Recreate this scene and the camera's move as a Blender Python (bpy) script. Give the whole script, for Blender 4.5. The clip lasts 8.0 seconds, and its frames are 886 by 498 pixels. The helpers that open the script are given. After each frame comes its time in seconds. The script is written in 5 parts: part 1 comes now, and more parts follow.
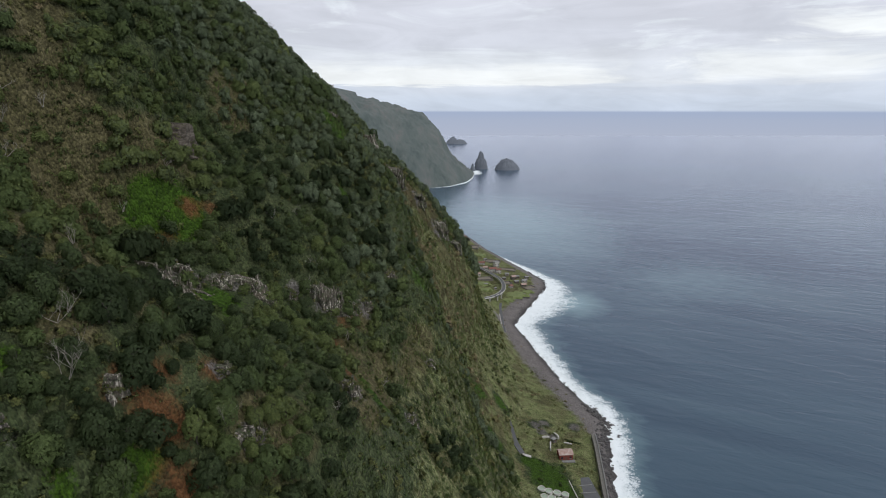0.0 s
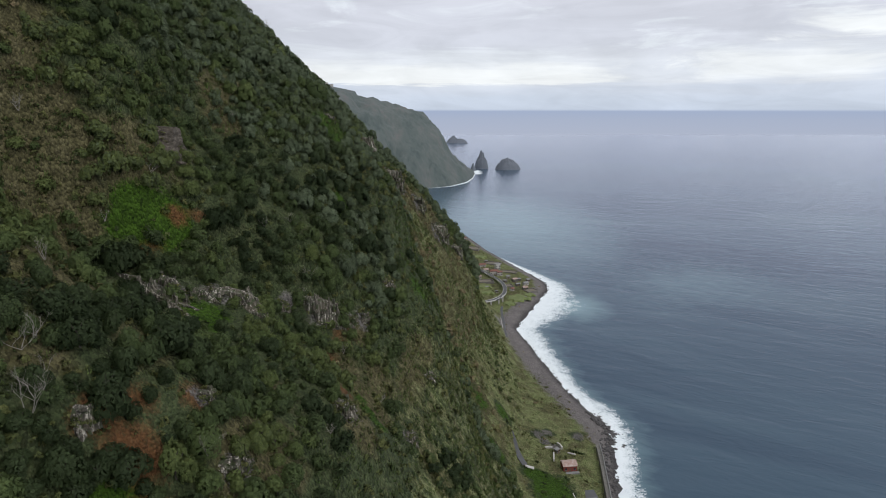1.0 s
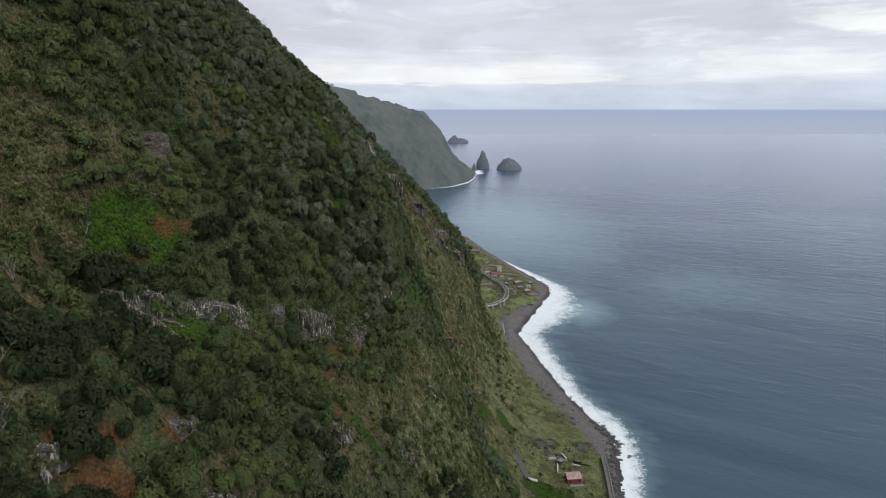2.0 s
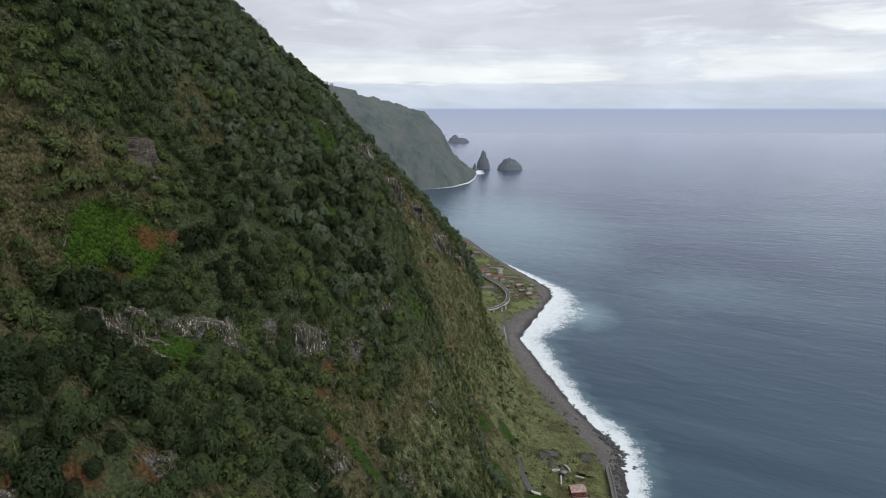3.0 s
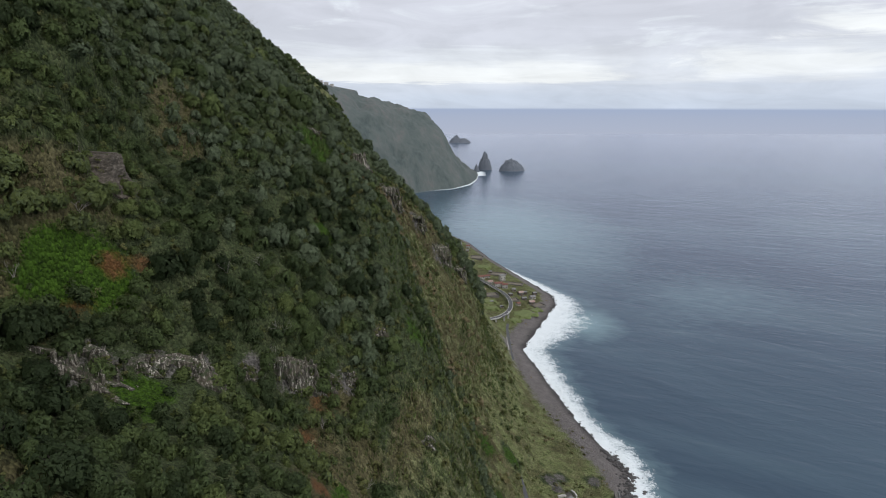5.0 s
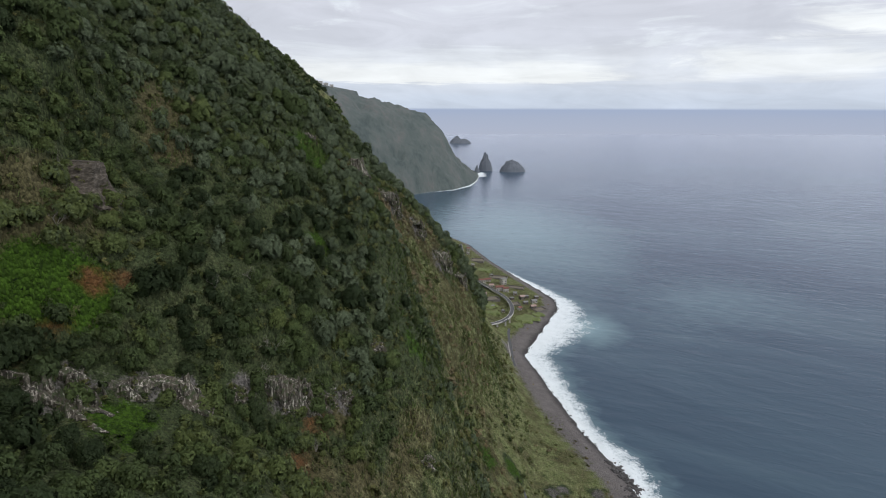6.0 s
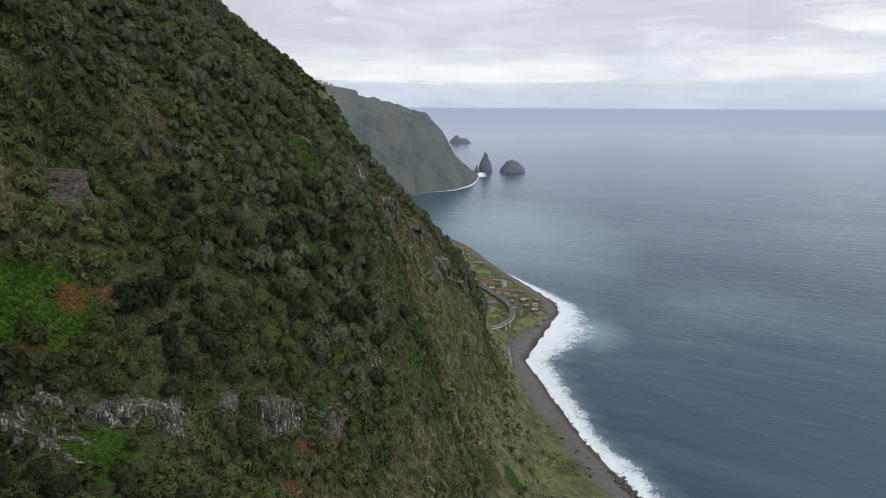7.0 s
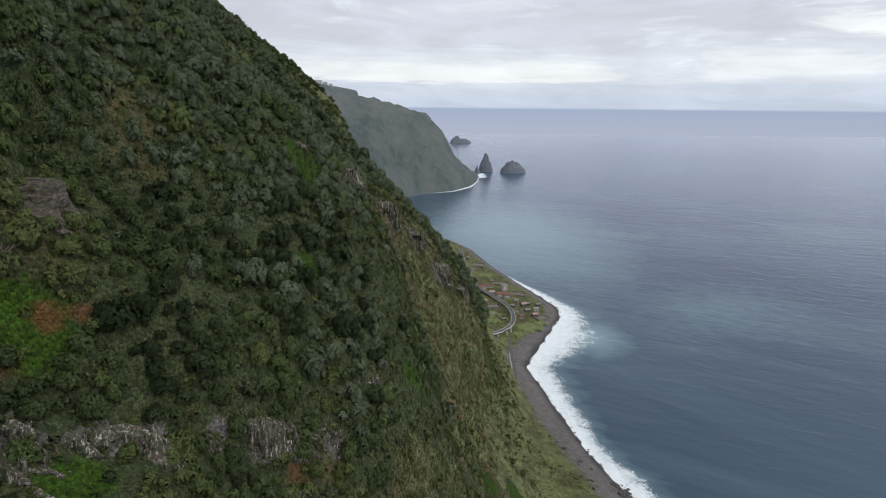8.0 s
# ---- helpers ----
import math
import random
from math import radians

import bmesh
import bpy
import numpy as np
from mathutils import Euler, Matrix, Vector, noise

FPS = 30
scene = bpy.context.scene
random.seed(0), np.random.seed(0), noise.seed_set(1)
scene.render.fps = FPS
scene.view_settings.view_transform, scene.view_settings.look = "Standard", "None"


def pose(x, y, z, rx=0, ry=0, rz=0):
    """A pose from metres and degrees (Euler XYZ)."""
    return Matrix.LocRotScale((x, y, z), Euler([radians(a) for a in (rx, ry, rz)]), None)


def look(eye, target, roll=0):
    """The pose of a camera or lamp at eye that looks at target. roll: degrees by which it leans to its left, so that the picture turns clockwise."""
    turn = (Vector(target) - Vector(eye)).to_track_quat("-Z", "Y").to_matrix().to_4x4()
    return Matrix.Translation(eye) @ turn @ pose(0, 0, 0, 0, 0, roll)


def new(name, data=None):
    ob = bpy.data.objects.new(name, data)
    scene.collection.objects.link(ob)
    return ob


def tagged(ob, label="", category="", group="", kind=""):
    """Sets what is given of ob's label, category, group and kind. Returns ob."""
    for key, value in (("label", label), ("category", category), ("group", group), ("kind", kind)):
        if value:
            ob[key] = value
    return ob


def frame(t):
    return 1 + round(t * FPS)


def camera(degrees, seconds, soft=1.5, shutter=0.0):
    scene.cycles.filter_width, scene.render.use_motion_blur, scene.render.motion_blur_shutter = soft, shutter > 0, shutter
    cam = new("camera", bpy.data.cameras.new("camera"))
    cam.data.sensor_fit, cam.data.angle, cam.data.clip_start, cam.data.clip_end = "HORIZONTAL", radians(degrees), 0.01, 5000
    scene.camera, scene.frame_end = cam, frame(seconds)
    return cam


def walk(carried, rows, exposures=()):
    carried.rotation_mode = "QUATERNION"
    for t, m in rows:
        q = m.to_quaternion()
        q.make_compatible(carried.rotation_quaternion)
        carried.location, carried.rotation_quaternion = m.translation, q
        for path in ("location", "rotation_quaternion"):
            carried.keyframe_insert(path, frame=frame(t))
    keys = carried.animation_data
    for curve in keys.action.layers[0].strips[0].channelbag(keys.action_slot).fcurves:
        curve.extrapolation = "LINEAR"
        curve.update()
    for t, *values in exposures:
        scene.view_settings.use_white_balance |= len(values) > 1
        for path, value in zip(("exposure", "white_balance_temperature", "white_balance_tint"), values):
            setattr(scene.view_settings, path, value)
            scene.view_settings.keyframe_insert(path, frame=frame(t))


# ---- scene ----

cam = camera(73.7, 8.0, 1.0)
PATH = [
    (0, (0.337, 2.038, 207.744), (0.336, 3.985, 207.287), 0.0),
    (0.5, (0.234, 7.401, 208.341), (0.233, 9.348, 207.882), 0.0),
    (1, (0.293, 12.555, 209.025), (0.291, 14.501, 208.565), 0.0),
    (1.5, (0.377, 17.565, 209.862), (0.373, 19.511, 209.401), 0.0),
    (3, (0.406, 32.929, 212.2), (0.399, 34.874, 211.735), 0.0),
    (3.5, (0.459, 37.833, 212.95), (0.451, 39.778, 212.485), 0.0),
    (4, (0.521, 42.705, 213.637), (0.512, 44.65, 213.171), 0.0),
    (4.5, (0.648, 47.391, 214.485), (0.638, 49.336, 214.019), 0.1),
    (6, (0.569, 61.256, 216.707), (0.557, 63.201, 216.242), 0.1),
    (6.5, (0.353, 65.75, 217.506), (0.342, 67.695, 217.04), 0.2),
    (7, (0.11, 70.373, 218.407), (0.1, 72.317, 217.939), 0.3),
    (7.5, (-0.09, 74.846, 219.261), (-0.099, 76.791, 218.793), 0.4),
    (8, (-0.279, 79.366, 219.918), (-0.288, 81.31, 219.45), 0.5),
]
walk(cam, [(t, look(eye, target, roll)) for t, eye, target, roll in PATH], [(0, 0.0), (8, 0.0)])


# ---- world, sun ----
def node(tree, kind, **values):
    n = tree.nodes.new(kind)
    for key, value in values.items():
        n.inputs[key.replace("_", " ")].default_value = value
    return n


def math_node(tree, op, a, b=None, clamp=False):
    n = tree.nodes.new("ShaderNodeMath")
    n.operation, n.use_clamp = op, clamp
    for k, v in enumerate((a, b)):
        if v is None:
            continue
        if isinstance(v, (int, float)):
            n.inputs[k].default_value = v
        else:
            tree.links.new(v, n.inputs[k])
    return n.outputs[0]


def ramp(tree, fac, stops, mode="LINEAR"):
    n = tree.nodes.new("ShaderNodeValToRGB")
    n.color_ramp.interpolation = mode
    e = n.color_ramp.elements
    while len(e) < len(stops):
        e.new(0.5)
    for el, (p, c) in zip(e, stops):
        el.position, el.color = p, (*c, 1) if isinstance(c, tuple) else (c, c, c, 1)
    tree.links.new(fac, n.inputs[0])
    return n.outputs[0]


def mix(tree, fac, a, b, blend="MIX"):
    n = tree.nodes.new("ShaderNodeMix")
    n.data_type, n.blend_type = "RGBA", blend
    for k, v in ((0, fac), (6, a), (7, b)):
        if isinstance(v, (int, float)):
            n.inputs[k].default_value = v
        elif isinstance(v, tuple):
            n.inputs[k].default_value = (*v, 1)
        else:
            tree.links.new(v, n.inputs[k])
    return n.outputs[2]


def noise_tex(tree, vec, scale, detail=4.0, rough=0.55, stretch=None, distortion=0.0):
    if stretch:
        m = tree.nodes.new("ShaderNodeMapping")
        m.inputs["Scale"].default_value = stretch
        tree.links.new(vec, m.inputs[0])
        vec = m.outputs[0]
    n = node(tree, "ShaderNodeTexNoise", Scale=scale, Detail=detail, Roughness=rough, Distortion=distortion)
    tree.links.new(vec, n.inputs["Vector"])
    return n.outputs[0]


SUN_TURN, SUN_HEIGHT = radians(125), radians(52)
world = bpy.data.worlds.new("overcast_sky")
scene.world = world
world.use_nodes = True
wt = world.node_tree
wt.nodes.clear()
coord = wt.nodes.new("ShaderNodeTexCoord").outputs["Generated"]
axes = wt.nodes.new("ShaderNodeSeparateXYZ")
wt.links.new(coord, axes.inputs[0])
streaks = noise_tex(wt, coord, 1.0, 6, 0.6, (4, 4, 46), 0.5)
banks = noise_tex(wt, coord, 1.0, 5, 0.55, (2.0, 2.0, 15), 0.6)
breaks = noise_tex(wt, coord, 1.0, 6, 0.6, (3.1, 3.1, 21), 0.9)
height = math_node(wt, "ADD", axes.outputs[2], math_node(wt, "MULTIPLY", math_node(wt, "SUBTRACT", streaks, 0.5), 0.045))
height = math_node(wt, "ADD", height, math_node(wt, "MULTIPLY", math_node(wt, "SUBTRACT", banks, 0.5), 0.05))
clouds = ramp(wt, math_node(wt, "ADD", math_node(wt, "MULTIPLY", height, 2.0), 0.1),
              [(0.0, (0.57, 0.65, 0.79)), (0.12, (0.59, 0.665, 0.79)), (0.168, (0.62, 0.68, 0.79)), (0.196, (0.70, 0.745, 0.825)),
               (0.255, (0.69, 0.725, 0.80)), (0.315, (0.635, 0.66, 0.74)), (0.45, (0.655, 0.67, 0.745)), (1.0, (0.62, 0.66, 0.735))])
clear = ramp(wt, breaks, [(0.54, 0.0), (0.66, 1.0)], "EASE")
lift = ramp(wt, axes.outputs[2], [(0.06, 0.0), (0.1, 0.75), (0.3, 0.6), (1.0, 0.35)])
clouds = mix(wt, math_node(wt, "MULTIPLY", clear, lift), clouds, (0.80, 0.85, 0.91))
# bright breaks low over the horizon, with ragged edges
bearing = math_node(wt, "ARCTAN2", axes.outputs[0], axes.outputs[1])
ragged = math_node(wt, "SUBTRACT", noise_tex(wt, coord, 1.0, 6, 0.62, (9, 9, 34), 0.6), 0.5)
wisps = math_node(wt, "SUBTRACT", noise_tex(wt, coord, 1.0, 5, 0.6, (6, 6, 110), 0.4), 0.5)
bearing = math_node(wt, "ADD", math_node(wt, "MULTIPLY", math_node(wt, "ADD", bearing, math_node(wt, "MULTIPLY", ragged, 0.3)), 0.5), 0.5)
rise = math_node(wt, "ADD", axes.outputs[2], math_node(wt, "ADD", math_node(wt, "MULTIPLY", ragged, 0.02), math_node(wt, "MULTIPLY", wisps, 0.03)))
rise = math_node(wt, "MULTIPLY", rise, 5.0)
for across, up, glow in (([(0.1, 0.0), (0.2, 1.0), (0.6, 1.0), (0.655, 0.0)], [(0.190, 0.0), (0.215, 1.0), (0.31, 0.9), (0.38, 0.15), (0.47, 0.0)], 0.85),
                         ([(0.672, 0.0), (0.71, 1.0), (0.78, 1.0), (0.82, 0.0)], [(0.190, 0.0), (0.25, 0.85), (0.36, 1.0), (0.44, 0.0)], 0.7),
                         ([(0.73, 0.0), (0.78, 1.0), (0.9, 1.0), (1.0, 0.0)], [(0.455, 0.0), (0.50, 1.0), (0.60, 0.9), (0.67, 0.0)], 0.95)):
    gap_in = math_node(wt, "MULTIPLY", ramp(wt, bearing, across, "EASE"), ramp(wt, rise, up))
    clouds = mix(wt, math_node(wt, "MULTIPLY", gap_in, glow), clouds, (0.93, 0.96, 0.975))
dull = ramp(wt, noise_tex(wt, coord, 1.0, 5, 0.6, (5.0, 5.0, 30), 0.8), [(0.35, 0.93), (0.6, 1.05)])
clouds = mix(wt, 1.0, clouds, dull, "MULTIPLY")
shafts = ramp(wt, noise_tex(wt, coord, 1.0, 4, 0.55, (4.0, 4.0, 9.0), 1.0), [(0.36, 0.95), (0.62, 1.05)])
clouds = mix(wt, 1.0, clouds, shafts, "MULTIPLY")
sky = wt.nodes.new("ShaderNodeTexSky")
sky.sky_type, sky.sun_disc, sky.sun_elevation, sky.sun_rotation = "NISHITA", False, SUN_HEIGHT, SUN_TURN
dim = mix(wt, 1.0, sky.outputs[0], (0.1, 0.1, 0.1), "MULTIPLY")
veil = mix(wt, 0.92, dim, clouds)
# below the horizon the far sea goes on under the haze
far_sea = ramp(wt, math_node(wt, "ADD", math_node(wt, "MULTIPLY", axes.outputs[2], 8.0), 0.9),
               [(0.0, (0.12, 0.16, 0.24)), (0.56, (0.412, 0.455, 0.568)), (0.78, (0.382, 0.438, 0.568)), (0.89, (0.35, 0.42, 0.575))])
whole = mix(wt, ramp(wt, math_node(wt, "ADD", math_node(wt, "MULTIPLY", axes.outputs[2], 90.0), 0.6), [(0.3, 0.0), (0.6, 1.0)]), far_sea, veil)
back = node(wt, "ShaderNodeBackground", Strength=1.045)
wt.links.new(whole, back.inputs[0])
wt.links.new(back.outputs[0], wt.nodes.new("ShaderNodeOutputWorld").inputs[0])

sun = new("sun", bpy.data.lights.new("sun", "SUN"))
sun.data.energy, sun.data.angle, sun.data.color = 1.2, radians(60), (1.0, 0.98, 0.95)
sun.matrix_world = look(Vector((math.sin(SUN_TURN) * math.cos(SUN_HEIGHT), math.cos(SUN_TURN) * math.cos(SUN_HEIGHT), math.sin(SUN_HEIGHT))) * 900, (0, 0, 0))


# ---- materials ----
def material(name):
    m = bpy.data.materials.new(name)
    m.use_nodes = True
    t = m.node_tree
    return m, t, t.nodes["Principled BSDF"]


def place(t):
    return t.nodes.new("ShaderNodeNewGeometry").outputs["Position"]


def island(t):
    return t.nodes.new("ShaderNodeNewGeometry").outputs["Random Per Island"]


def layer(t, name):
    n = t.nodes.new("ShaderNodeAttribute")
    n.attribute_name = name
    return n.outputs["Fac"]


def bump(t, bsdf, height, strength, distance):
    b = node(t, "ShaderNodeBump", Strength=strength, Distance=distance)
    t.links.new(height, b.inputs["Height"])
    t.links.new(b.outputs[0], bsdf.inputs["Normal"])


def plain(name, stops, scale, rough=0.9, relief=0.3, fine=None, metallic=0.0, reach=0.2, stretch=None):
    """A surface whose colour wanders through stops at two scales, with relief."""
    m, t, b = material(name)
    p = place(t)
    n1 = noise_tex(t, p, scale, 6, 0.6, stretch)
    n2 = noise_tex(t, p, (fine or scale * 7), 3, 0.6, stretch)
    n = math_node(t, "ADD", math_node(t, "MULTIPLY", n1, 0.65), math_node(t, "MULTIPLY", n2, 0.35))
    t.links.new(ramp(t, n, stops), b.inputs["Base Color"])
    b.inputs["Roughness"].default_value, b.inputs["Metallic"].default_value = rough, metallic
    bump(t, b, n, relief, reach)
    return m


def foliage(name, holes, dark, deep, mid, light, last, hazed=None):
    """Leaves: tint runs from dark over deep and mid green to light, then to dry leaves or, in the woods, to greens
    greyed by painted haze.
    """
    m, t, b = material(name)
    tint = math_node(t, "ADD", layer(t, "tint"), math_node(t, "MULTIPLY", math_node(t, "SUBTRACT", island(t), 0.5), 0.16))
    col = ramp(t, tint, [(0.0, dark), (0.2, deep), (0.42, mid), (0.7, light), (0.84, hazed), (0.98, last)] if hazed else [(0.0, dark), (0.2, deep), (0.42, mid), (0.8, light), (0.97, last)])
    # old and young leaves side by side
    age = ramp(t, noise_tex(t, place(t), holes * 0.45, 2.0, 0.7), [(0.33, 0.68), (0.5, 1.0), (0.66, 1.36)])
    col = mix(t, 1.0, col, age, "MULTIPLY")
    t.links.new(col, b.inputs["Base Color"])
    b.inputs["Roughness"].default_value = 0.62
    b.inputs["Specular IOR Level"].default_value = 0.12
    puff = t.nodes.new("ShaderNodeAttribute")
    puff.attribute_name = "puff"
    turned = t.nodes.new("ShaderNodeVectorTransform")
    turned.vector_type, turned.convert_from, turned.convert_to = "NORMAL", "OBJECT", "WORLD"
    t.links.new(puff.outputs["Vector"], turned.inputs[0])
    t.links.new(turned.outputs[0], b.inputs["Normal"])
    glow = t.nodes.new("ShaderNodeBsdfTranslucent")
    t.links.new(col, glow.inputs[0])
    t.links.new(turned.outputs[0], glow.inputs["Normal"])
    ragged = noise_tex(t, place(t), holes, 1.0, 0.5)
    b.inputs["Alpha"].default_value = 1.0
    gap = t.nodes.new("ShaderNodeBsdfTransparent")
    solid = t.nodes.new("ShaderNodeMixShader")
    t.links.new(ramp(t, ragged, [(0.43, 0.0), (0.46, 1.0)]), solid.inputs[0])
    t.links.new(gap.outputs[0], solid.inputs[1])
    both = t.nodes.new("ShaderNodeMixShader")
    both.inputs[0].default_value = 0.3
    t.links.new(b.outputs[0], both.inputs[1])
    t.links.new(glow.outputs[0], both.inputs[2])
    t.links.new(both.outputs[0], solid.inputs[2])
    t.links.new(solid.outputs[0], t.nodes["Material Output"].inputs[0])
    return m


# LEAF's last two colours hold distance haze: lightened, greyed greens
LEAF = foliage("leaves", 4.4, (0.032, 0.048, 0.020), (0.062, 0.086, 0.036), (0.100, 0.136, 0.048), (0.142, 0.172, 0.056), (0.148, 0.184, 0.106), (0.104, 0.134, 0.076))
SCRUB = foliage("scrub_leaves", 4.0, (0.046, 0.066, 0.024), (0.072, 0.098, 0.034), (0.120, 0.134, 0.046), (0.170, 0.162, 0.064), (0.262, 0.208, 0.118))
GRASS = foliage("cane_grass", 3.2, (0.046, 0.086, 0.018), (0.080, 0.134, 0.032), (0.128, 0.190, 0.050), (0.182, 0.222, 0.076), (0.25, 0.222, 0.118))
BARK = plain("bark", [(0.3, (0.05, 0.042, 0.034)), (0.7, (0.12, 0.105, 0.085))], 2.0)
DEADWOOD = plain("bleached_wood", [(0.3, (0.20, 0.18, 0.15)), (0.7, (0.36, 0.33, 0.28))], 3.0)


def land_material():
    m, t, b = material("hillside_ground")
    p = place(t)
    big = noise_tex(t, p, 0.035, 6, 0.6)
    mid = noise_tex(t, p, 0.22, 6, 0.65, (1, 1, 0.45))
    fine = noise_tex(t, p, 1.6, 4, 0.65)
    n = math_node(t, "ADD", math_node(t, "MULTIPLY", mid, 0.6), math_node(t, "MULTIPLY", fine, 0.4))
    green = ramp(t, n, [(0.3, (0.036, 0.052, 0.022)), (0.5, (0.070, 0.090, 0.038)), (0.68, (0.110, 0.120, 0.056))])
    brown = ramp(t, n, [(0.3, (0.070, 0.066, 0.030)), (0.5, (0.120, 0.108, 0.050)), (0.7, (0.180, 0.158, 0.086))])
    col = mix(t, ramp(t, math_node(t, "ADD", math_node(t, "MULTIPLY", big, 0.7), math_node(t, "MULTIPLY", layer(t, "dry"), 0.6)), [(0.45, 0.0), (0.7, 1.0)]), green, brown)
    edge = math_node(t, "MULTIPLY", math_node(t, "SUBTRACT", n, 0.5), 2.2)
    fern = ramp(t, n, [(0.3, (0.031, 0.066, 0.006)), (0.65, (0.060, 0.118, 0.012))])
    col = mix(t, ramp(t, math_node(t, "ADD", layer(t, "fern"), edge), [(0.35, 0.0), (0.6, 1.0)]), col, fern)
    red = ramp(t, n, [(0.3, (0.081, 0.037, 0.016)), (0.5, (0.157, 0.069, 0.028)), (0.7, (0.194, 0.101, 0.047))])
    col = mix(t, ramp(t, math_node(t, "ADD", layer(t, "soil"), edge), [(0.3, 0.0), (0.85, 0.92)]), col, red)
    stone = ramp(t, n, [(0.3, (0.075, 0.070, 0.062)), (0.5, (0.165, 0.152, 0.138)), (0.7, (0.27, 0.25, 0.225))])
    col = mix(t, ramp(t, math_node(t, "ADD", layer(t, "rock"), edge), [(0.4, 0.0), (0.65, 1.0)]), col, stone)
    grass = ramp(t, n, [(0.3, (0.128, 0.162, 0.058)), (0.5, (0.214, 0.240, 0.096)), (0.7, (0.305, 0.295, 0.156))])
    worn = noise_tex(t, p, 0.075, 6, 0.7)
    grass = mix(t, ramp(t, worn, [(0.44, 0.0), (0.6, 0.85)]), grass, brown)
    col = mix(t, ramp(t, math_node(t, "ADD", layer(t, "grass"), edge), [(0.35, 0.0), (0.65, 1.0)]), col, grass)
    shingle = ramp(t, n, [(0.3, (0.160, 0.144, 0.138)), (0.5, (0.232, 0.208, 0.198)), (0.7, (0.295, 0.268, 0.250))])
    col = mix(t, ramp(t, math_node(t, "ADD", layer(t, "beach"), math_node(t, "MULTIPLY", edge, 0.6)), [(0.4, 0.0), (0.6, 1.0)]), col, shingle)
    wet = math_node(t, "MULTIPLY", layer(t, "wet"), layer(t, "beach"))
    col = mix(t, math_node(t, "MULTIPLY", wet, 0.8), col, (0.060, 0.055, 0.055))
    # low cover: small leaves and stems, each a little lighter or darker than the next
    cells = node(t, "ShaderNodeTexVoronoi", Scale=1.5, Randomness=1.0)
    stems = t.nodes.new("ShaderNodeMapping")
    stems.inputs["Scale"].default_value = (1, 1, 0.55)
    t.links.new(p, stems.inputs[0])
    t.links.new(stems.outputs[0], cells.inputs["Vector"])
    tone = t.nodes.new("ShaderNodeSeparateColor")
    t.links.new(cells.outputs["Color"], tone.inputs[0])
    speck = ramp(t, tone.outputs[0], [(0.0, 0.62), (0.5, 0.97), (1.0, 1.32)])
    bare = math_node(t, "MAXIMUM", layer(t, "beach"), math_node(t, "MULTIPLY", layer(t, "soil"), 0.7), True)
    col = mix(t, math_node(t, "SUBTRACT", 1.0, bare, True), col, mix(t, 1.0, col, speck, "MULTIPLY"))
    t.links.new(col, b.inputs["Base Color"])
    b.inputs["Roughness"].default_value = 0.95
    b.inputs["Specular IOR Level"].default_value = 0.2
    tall = math_node(t, "ADD", n, math_node(t, "MULTIPLY", cells.outputs["Distance"], -0.8))
    bump(t, b, tall, 1.0, 1.6)
    return m


